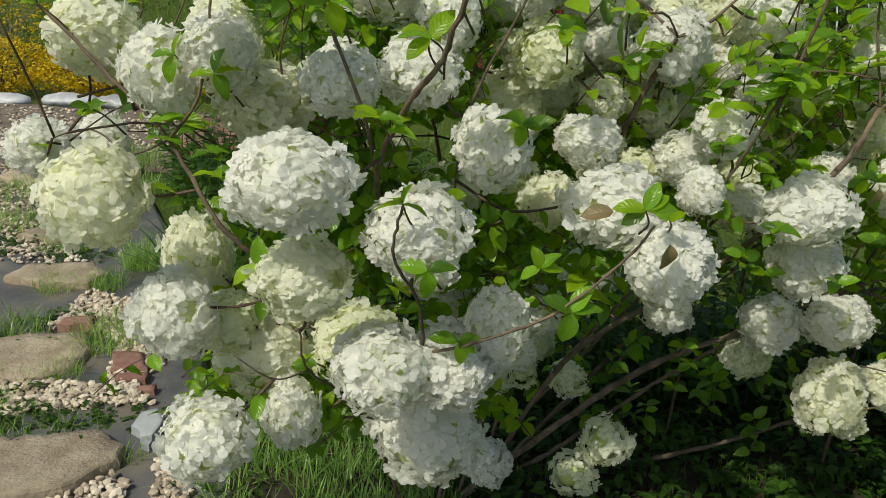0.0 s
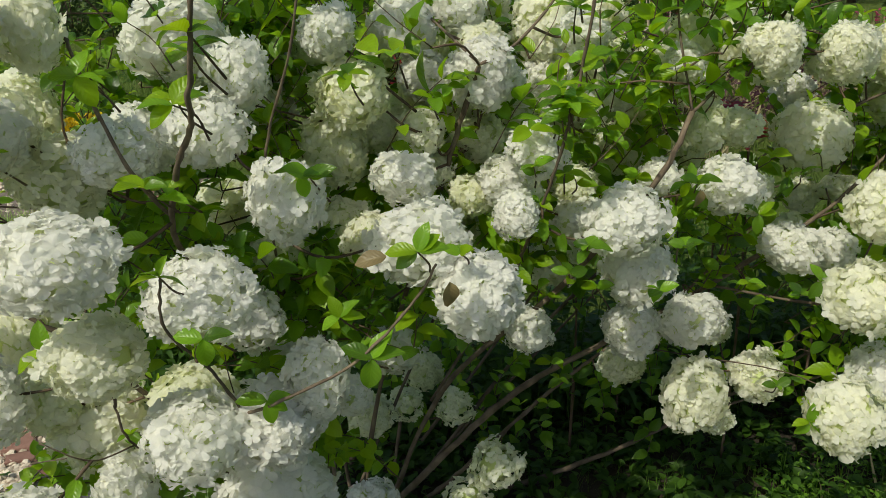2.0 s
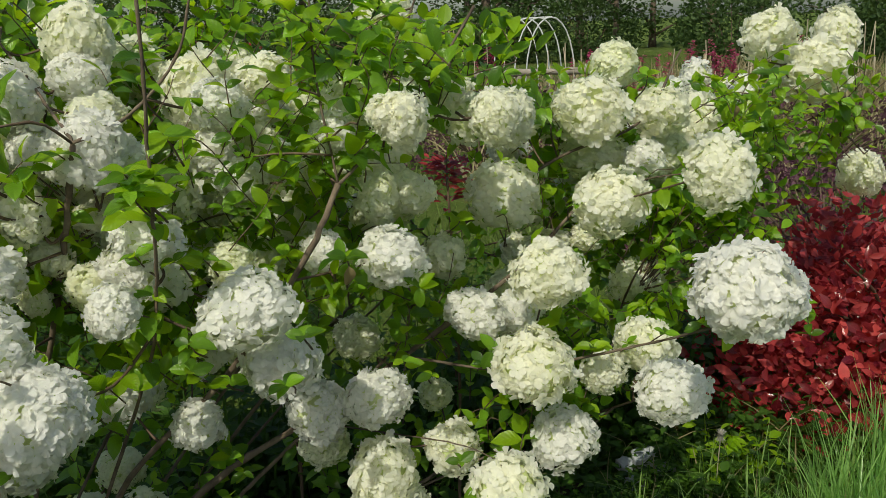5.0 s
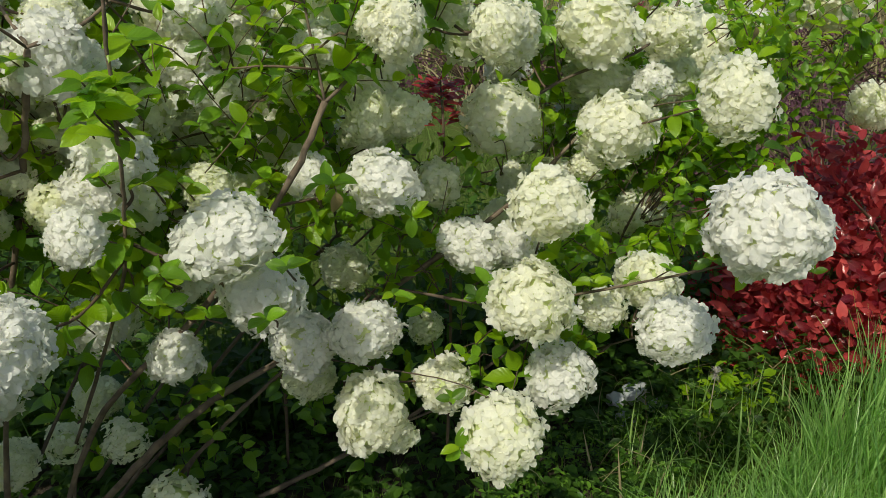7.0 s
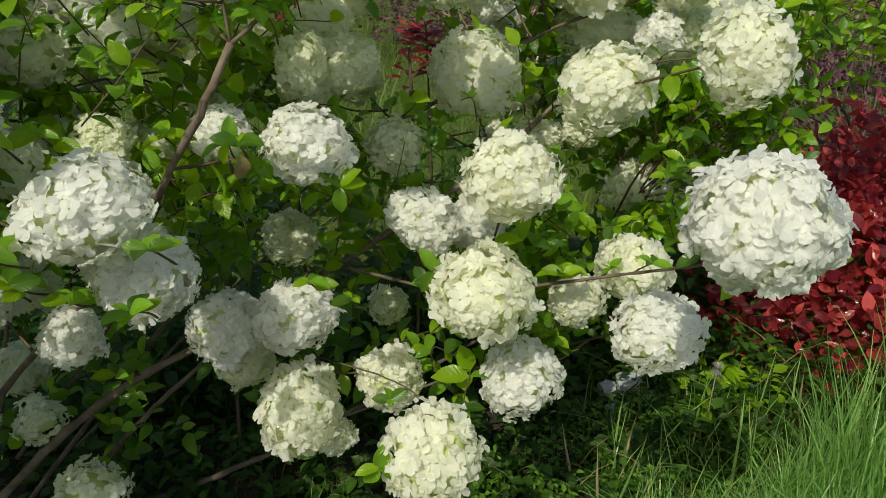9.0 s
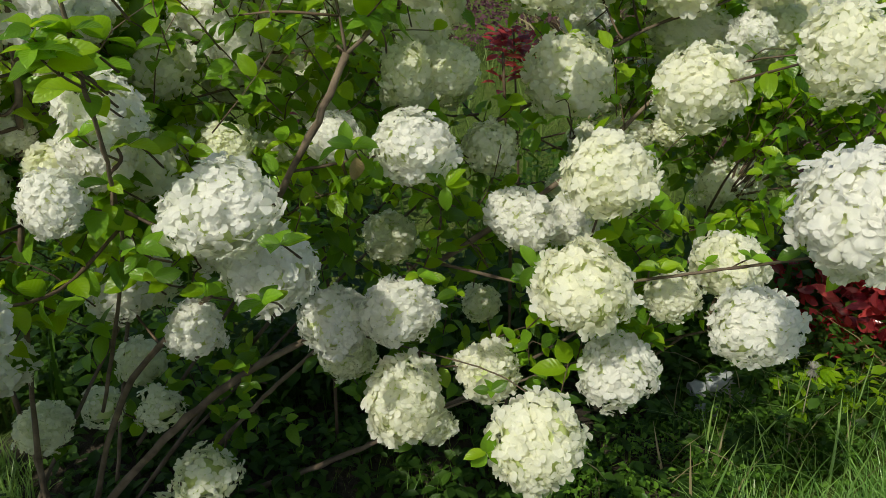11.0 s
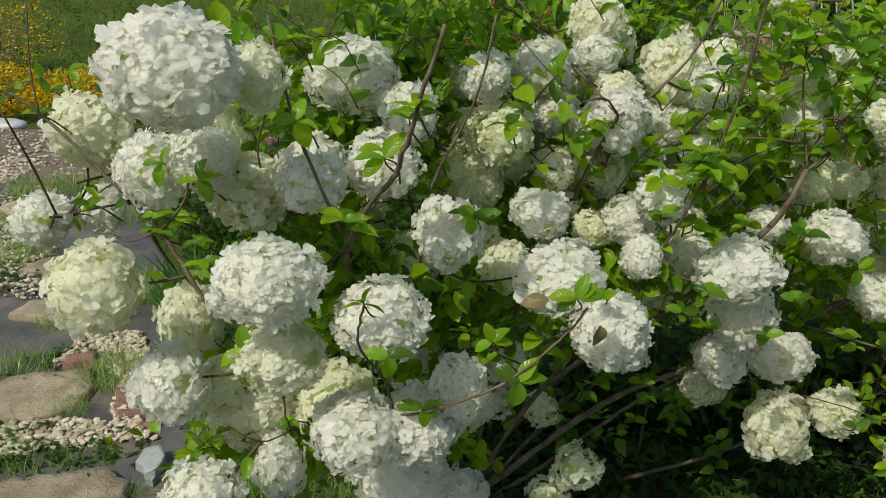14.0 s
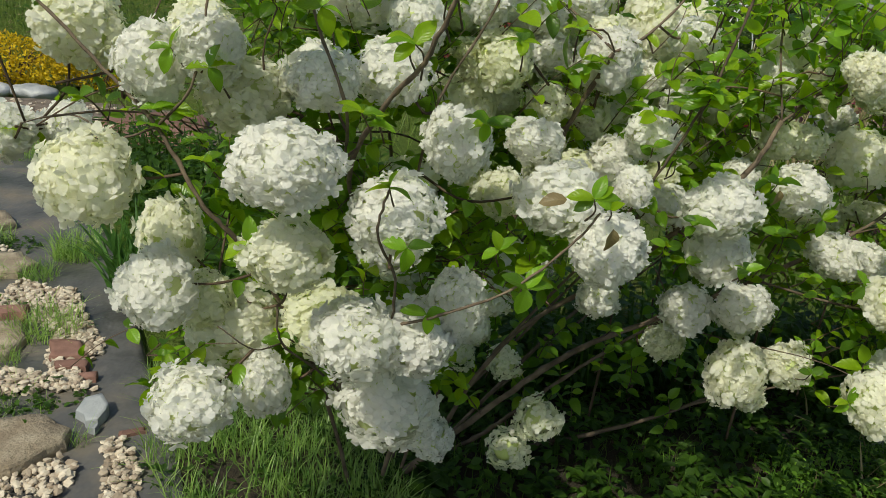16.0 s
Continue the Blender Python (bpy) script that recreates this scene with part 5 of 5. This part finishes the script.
part("young_foliage", rest[True].mesh("young_foliage", LEAF_YOUNG), bush, "bright yellow green young leaves", "stuff")
v = TWIGS.mesh("brushwood", TWIG)
v.transform(Matrix.Translation(-BUSH_AT))
part("brushwood", v, bush, "thin brown twigs", "stuff")


# ---- the red shrub, far plants and the garden behind ----
RED_LEAVES = [leaf_shape(4, 1, c, 0.3, w) for c, w in ((0.2, 0.5), (0.4, 0.45), (0.05, 0.55))]


def leafy_shrub(name, label, category, at, rx, ry, h, leaves, size, material, shapes, stems=9, seed=1, shell=0.55, group="", dome=False, girth=1.0, bark=TWIG):
    """A rounded shrub: stems from the base and a crown of many single leaves with an uneven outline."""
    r = random.Random(seed)
    ob = thing(name, label, category, at, group)
    heap = Heap()
    for k in range(stems):
        a = 2 * math.pi * k / stems + r.uniform(-0.3, 0.3)
        e = Vector((rx * 0.7 * math.cos(a), ry * 0.7 * math.sin(a), h * r.uniform(0.55, 0.95)))
        v, f, uv = tube(curve_points([Vector((0.03 * math.cos(a), 0.03 * math.sin(a), -0.03)), e * 0.5 + Vector((0, 0, h * 0.12)), e], 5), (0.008 + 0.006 * h) * girth, 0.003 * girth, 5)
        part("stem", mesh_from("stem", v, f, bark, uv), ob)
    for _ in range(leaves):
        d = Vector((r.gauss(0, 1), r.gauss(0, 1), r.gauss(0, 1))).normalized()
        rad = (shell + (1 - shell) * r.random() ** 0.5) * (1 + 0.28 * noise.noise(d * 2.2 + Vector((seed, 0, 0))))
        p = Vector((d.x * rx * rad, d.y * ry * rad, h * 0.5 + d.z * h * 0.52 * rad))
        if dome:
            p.z = h * abs(d.z) * rad
        if p.z < 0.01:
            p.z = 0.02 + 0.1 * h * r.random()
        out = Vector((d.x, d.y, d.z * 0.6 + 0.5))
        heap.add(r.choice(shapes), frame_of(p, out + Vector((r.gauss(0, 0.6), r.gauss(0, 0.6), r.gauss(0, 0.4))), d + Vector((0, 0, 0.7)) + Vector((r.gauss(0, 0.4), r.gauss(0, 0.4), 0)), size * r.uniform(0.6, 1.25)))
    part("foliage", heap.mesh("foliage", material), ob, "", "stuff")
    return ob


leafy_shrub("red_shrub", "glossy red leaved shrub beside tall grass", "shrub", (3.22, 2.32, 0.0), 0.95, 0.62, 0.68, 6800, 0.060, RED_LEAF, RED_LEAVES, 14, 3, 0.38, dome=True)


def red_shoot(x, y, z, h, n, seed, wide=0.02):
    r = random.Random(seed)
    ob = thing("red_shoot", "slender upright shoot with bright red young leaves", "shrub", (x, y, 0.0), "red shoots between the branches")
    line = curve_points([(0, 0, -0.02), (0.02, 0.01, z * 0.5), (0.0, 0.0, z)], 6)
    v, f, uv = tube(line, 0.005, 0.003, 5)
    part("stem", mesh_from("stem", v, f, TWIG, uv), ob)
    heap = Heap()
    for k in range(n):
        a = r.uniform(0, 6.3)
        heap.add(r.choice(RED_LEAVES), frame_of(Vector((0, 0, z - h * r.random())) + Vector((math.cos(a), math.sin(a), 0)) * r.uniform(0, wide), (math.cos(a), math.sin(a), r.uniform(-0.2, 0.8)), (0, -0.3, 1), r.uniform(0.025, 0.045)))
    part("foliage", heap.mesh("foliage", RED_LEAF), ob, "bright red young leaves", "stuff")


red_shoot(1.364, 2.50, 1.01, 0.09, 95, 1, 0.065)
red_shoot(1.20, 1.95, 1.05, 0.08, 14, 2)
red_shoot(0.76, 2.06, 0.95, 0.12, 18, 3)
red_shoot(1.62, 2.25, 1.0, 0.09, 16, 4)
red_shoot(0.95, 2.2, 0.98, 0.12, 16, 5)
leafy_shrub("purple_heath", "dull purple fine twiggy heath", "heath", (3.9, 3.5, 0.0), 1.1, 0.9, 0.62, 5200, 0.03, PURPLE, HERB_LEAVES, 30, 8, 0.5, "purple heath plants")
leafy_shrub("purple_heath", "dull purple heath plant further back", "heath", (5.4, 5.4, 0.0), 1.6, 1.2, 0.75, 4200, 0.045, PURPLE, HERB_LEAVES, 30, 9, 0.5, "purple heath plants")
leafy_shrub("purple_heath", "dull purple heath behind the viburnum", "heath", (3.4, 7.5, 0.0), 1.6, 0.9, 0.8, 3200, 0.05, PURPLE, HERB_LEAVES, 30, 10, 0.5, "purple heath plants")
leafy_shrub("dark_red_barberry", "tall dark red barberry shrub", "shrub", (0.9, 9.0, 0.0), 0.9, 0.7, 1.3, 2600, 0.06, RED_LEAF, RED_LEAVES, 14, 12, 0.4)
leafy_shrub("green_shrub", "loose dark green shrub by the heath", "shrub", (4.9, 3.3, 0.0), 0.6, 0.6, 0.9, 1800, 0.05, FAR_LEAF, HERB_LEAVES, 10, 13, 0.3)


def flower_spike_plant(x, y, h, seed):
    r = random.Random(seed)
    ob = thing("pink_loosestrife", "upright plant with pink flower spikes", "flower", (x, y, ground_height(x, y) - 0.02), "pink spikes")
    stalks, blooms = Heap(), Heap()
    for k in range(7):
        b = Vector((r.uniform(-0.12, 0.12), r.uniform(-0.12, 0.12), 0))
        e = b * 2.2 + Vector((0, 0, h * r.uniform(0.75, 1.0)))
        stalks.add(tube(curve_points([b, (b + e) / 2, e], 3), 0.008, 0.004, 4), Matrix.Identity(4))
        for _ in range(60):
            u = r.uniform(0.35, 1.0)
            a = r.uniform(0, 6.3)
            blooms.add(r.choice(HERB_LEAVES), frame_of(b.lerp(e, u), (math.cos(a), math.sin(a), 0.5), (0, 0, 1), r.uniform(0.04, 0.08)))
    part("stalk_bunch", stalks.mesh("stalk_bunch", TWIG), ob, "", "stuff")
    part("bloom", blooms.mesh("bloom", PINK), ob, "pink florets", "stuff")


for k, (x, y) in enumerate([(8.2, 10.6), (8.9, 11.2), (7.4, 10.2), (6.2, 9.4), (9.6, 10.4), (5.0, 12.0), (6.9, 12.4)]):
    flower_spike_plant(x, y, 1.0 + 0.1 * (k % 3), k)

leafy_shrub("yellow_shrub", "low golden yellow shrub at the edge of the path", "shrub", (-3.30, 7.62, 0.0), 0.62, 0.36, 0.46, 4600, 0.034, YELLOW, HERB_LEAVES, 12, 21, 0.5, "yellow shrubs")
leafy_shrub("yellow_shrub", "second golden yellow shrub beside the path", "shrub", (-4.2, 7.6, 0.0), 0.50, 0.36, 0.5, 3600, 0.034, YELLOW, HERB_LEAVES, 12, 22, 0.5, "yellow shrubs")
leafy_shrub("yellow_shrub", "small golden yellow shrub beyond the bags", "shrub", (-2.55, 7.85, 0.0), 0.36, 0.3, 0.38, 2000, 0.034, YELLOW, HERB_LEAVES, 10, 23, 0.5, "yellow shrubs")


def sack(x, y, length, seed, turn):
    r = random.Random(seed)
    v, f = [], []
    n, m = 20, 18
    for i in range(n + 1):
        u = i / n
        w = 0.095 * (math.sin(math.pi * min(1, max(0, u))) ** 0.28 if 0 < u < 1 else 0.2)
        for k in range(m):
            a = 2 * math.pi * k / m
            b = 1 + 0.2 * noise.noise(Vector((u * 6, math.cos(a) * 1.5, math.sin(a) * 1.5 + seed)))
            v.append(((u - 0.5) * length, 1.4 * w * b * math.cos(a), max(0.0, 0.065 + 0.72 * w * b * math.sin(a))))
    for i in range(n):
        for k in range(m):
            k2 = (k + 1) % m
            f.append((i * m + k, i * m + k2, (i + 1) * m + k2, (i + 1) * m + k))
    f += [tuple(range(m))[::-1], tuple(n * m + k for k in range(m))]
    ob = new("sandbag", mesh_from("sandbag", v, f, WHITE_PLASTIC))
    ob.matrix_basis = pose(x, y, ground_height(x, y) - 0.015, 0, 0, turn)
    tagged(ob, "long white woven plastic bag lying on the ground", "bag", "white bags")


sack(-3.32, 7.08, 0.50, 1, 6)
sack(-2.90, 7.12, 0.40, 4, -8)
sack(-3.92, 7.0, 0.55, 2, -4)


def far_tree(name, label, x, y, h, trunk_r, crown, leaves, seed, low=0.35, material=FAR_LEAF, size=0.35, bare=False, wood_material=BARK):
    r = random.Random(seed)
    z = ground_height(x, y) - 0.05
    ob = thing(name, label, "tree", (x, y, z), "trees at the edge of the garden")
    wood, heap = Heap(), Heap()
    top = Vector((r.uniform(-0.3, 0.3), r.uniform(-0.3, 0.3), h * 0.9))
    wood.add(tube(curve_points([Vector((0, 0, 0)), top * 0.5 + Vector((r.uniform(-0.1, 0.1), 0, 0)), top], 6), trunk_r, trunk_r * 0.25, 7), Matrix.Identity(4))
    clumps = []
    for k in range(14):
        u = low + (1 - low) * r.random()
        a = r.uniform(0, 6.3)
        reach = crown * (0.45 + 0.6 * math.sin(math.pi * min(1, (u - low) / (1 - low) * 0.8 + 0.2)))
        b = top * u
        e = b + Vector((math.cos(a) * reach, math.sin(a) * reach, h * r.uniform(0.03, 0.14)))
        wood.add(tube(curve_points([b, (b + e) / 2 + Vector((0, 0, 0.03 * h)), e], 4), trunk_r * 0.35, trunk_r * 0.08, 5), Matrix.Identity(4))
        clumps += [e, (b + e) / 2]
    part("trunk", wood.mesh("trunk", wood_material), ob)
    if not bare:
        for _ in range(leaves):
            c = r.choice(clumps)
            d = Vector((r.gauss(0, 1), r.gauss(0, 1), r.gauss(0, 0.7))) * crown * 0.24
            heap.add(r.choice(FAR_LEAVES), frame_of(c + d, (r.gauss(0, 1), r.gauss(0, 1), r.gauss(0, 0.5)), (r.gauss(0, 0.4), r.gauss(0, 0.4), 1), size * r.uniform(0.6, 1.3)))
        part("crown", heap.mesh("crown", material), ob, "", "stuff")


FAR_LEAVES = [(np.array([(0, 0, 0), (w / 2, 0.5, 0.1), (0, 1, -c), (-w / 2, 0.5, 0.1)]), [(0, 1, 2), (0, 2, 3)], np.array([(0.5, 0), (1, 0.5), (0.5, 1), (0, 0.5)])) for c, w in ((0.2, 0.6), (0.0, 0.8), (0.4, 0.5))]
spots = random.Random(5)
for k in range(26):
    a = -0.55 + 1.65 * k / 25 + spots.uniform(-0.03, 0.03)
    d = spots.uniform(30, 46)
    far_tree("far_tree", "dark green leafy tree at the garden's edge", d * math.sin(a), d * math.cos(a), spots.uniform(8, 12), 0.22, 3.2, 2200, 50 + k, 0.06, FAR_LEAF, 0.26)
for k in range(12):
    a = -0.5 + 1.6 * k / 11 + spots.uniform(-0.03, 0.03)
    d = spots.uniform(25, 30)
    leafy_shrub("hedge_shrub", "dark green hedge shrub at the garden's edge", "shrub", (d * math.sin(a), d * math.cos(a), ground_height(d * math.sin(a), d * math.cos(a)) - 0.1), 1.9, 1.4, spots.uniform(1.9, 2.9), 3800, 0.15, FAR_LEAF, FAR_LEAVES, 6, 60 + k, 0.5, "hedge shrubs")
for k, (x, y) in enumerate([(-7.0, 11.6), (-6.93, 11.7), (-6.82, 11.6), (-6.7, 11.8)]):
    far_tree("young_tree", "thin pale grey young tree on the grassy slope", x, y, 1.9 + 0.3 * k, 0.020, 0.35, 120, 90 + k, 0.3, FAR_LEAF, 0.06, wood_material=GREY_WOOD)
far_tree("young_tree", "slim grey young tree behind the heath", 15.0, 26.0, 5.0, 0.12, 1.2, 500, 91, 0.4, FAR_LEAF, 0.2)


def hoop_frame(x, y, wide, high):
    ob = thing("hoop_frame", "white tubular garden hoop frame", "garden frame", (x, y, ground_height(x, y) - 0.02))
    for k in range(4):
        pts = [Vector((wide / 2 * math.cos(a), 0.55 * k, high * math.sin(a) ** 0.7 if math.sin(a) > 0 else 0)) for a in [math.pi * i / 14 for i in range(15)]]
        v, f, uv = tube(pts, 0.014, 0.014, 6, 0)
        part("hoop", mesh_from("hoop", v, f, WHITE_PAINT, uv), ob)
    v, f, uv = tube([Vector((0, -0.05, high)), Vector((0, 0.8, high)), Vector((0, 1.7, high))], 0.013, 0.013, 6, 0)
    part("ridge_bar", mesh_from("ridge_bar", v, f, WHITE_PAINT, uv), ob)


hoop_frame(6.60, 13.2, 0.98, 1.5)


def rail(a, b, posts):
    ob = thing("rail_fence", "weathered grey wooden rail on low posts", "fence", (*a, ground_height(*a) - 0.02))
    d = Vector((b[0] - a[0], b[1] - a[1], 0))
    v, f, uv = tube(curve_points([Vector((0, 0, 0.78)), d * 0.5 + Vector((0, 0, 0.81)), d + Vector((0, 0, 0.80))], 6), 0.045, 0.04, 8)
    part("rail", mesh_from("rail", v, f, GREY_WOOD, uv), ob)
    for k in range(posts):
        p = d * (k / (posts - 1))
        v, f, uv = tube([p + Vector((0, 0, -0.1)), p + Vector((0, 0, 0.4)), p + Vector((0, 0, 0.79))], 0.04, 0.038, 8)
        part("post", mesh_from("post", v, f, GREY_WOOD, uv), ob)


rail((3.2, 9.6), (5.6, 9.0), 3)
# rough meadow growth behind the bush
grass("meadow_grass", "rough meadow grass behind the bush", "grass", scatter([(-3.0, 7.8), (-6, 14), (9, 16), (9, 4), (3.2, 2.6), (1.0, 2.9), (-0.8, 3.4), (-1.6, 5.4)], 9000, 0.12, 0.34, clump=0.9), GRASS_FAR, BLADES)
grass("slope_grass", "green grass on the slope beyond the path", "grass", scatter([(-12, 8.6), (-12, 22), (4, 22), (2, 9)], 14000, 0.10, 0.24, clump=0.5), GRASS_FAR, BLADES)
grass("dry_meadow", "tall straw coloured dry grass in the meadow", "grass", scatter([(2.5, 5), (4, 16), (16, 18), (14, 7), (6, 4)], 6500, 0.25, 0.75, clump=0.7), GRASS_DRY, BLADES)

# weeds added to darken the ground that shows between the branches
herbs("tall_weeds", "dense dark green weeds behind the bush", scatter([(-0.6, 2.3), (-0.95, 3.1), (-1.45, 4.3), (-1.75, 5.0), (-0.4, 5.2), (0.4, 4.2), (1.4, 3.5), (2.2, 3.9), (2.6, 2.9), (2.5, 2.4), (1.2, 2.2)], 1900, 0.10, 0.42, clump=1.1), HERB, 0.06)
leafy_shrub("twiggy_shrub", "open twiggy shrub with yellow green young leaves", "shrub", (-5.6, 10.4, 0.0), 0.85, 0.5, 1.2, 1500, 0.04, YELLOW, HERB_LEAVES, 26, 31, 0.2, girth=0.3, bark=GREY_WOOD)
sack(-2.75, 7.95, 0.34, 3, 60)
herbs("slope_weeds", "dark leafy weeds scattered over the slope", scatter([(-12, 8.8), (-12, 20), (3, 20), (1, 8.6)], 500, 0.08, 0.3, clump=0.8), HERB, 0.10)
herbs("slope_stubble", "brown withered patches on the slope", scatter([(-12, 9.5), (-12, 18), (3, 18), (1, 9)], 420, 0.03, 0.12, clump=0.6), GRASS_DRY, 0.045)


def dry_canes(x, y, count, h, seed):
    r = random.Random(seed)
    ob = thing("dry_canes", "bunch of pale dead upright canes in the meadow", "dead stalks", (x, y, ground_height(x, y) - 0.03), "dry canes")
    for k in range(count):
        b = Vector((r.uniform(-0.5, 0.5), r.uniform(-0.3, 0.3), 0))
        e = b + Vector((r.uniform(-0.12, 0.12), r.uniform(-0.1, 0.1), h * r.uniform(0.6, 1.1)))
        v, f, uv = tube([b, (b + e) / 2 + Vector((0.01, 0, 0)), e], 0.011, 0.006, 5)
        part("cane", mesh_from("cane", v, f, STRAW, uv), ob)


for k, (x, y) in enumerate([(6.4, 8.6), (7.6, 9.4), (8.8, 10.0), (5.2, 9.2), (9.6, 8.8), (4.2, 10.6)]):
    dry_canes(x, y, 9, 1.1 + 0.1 * (k % 3), 200 + k)
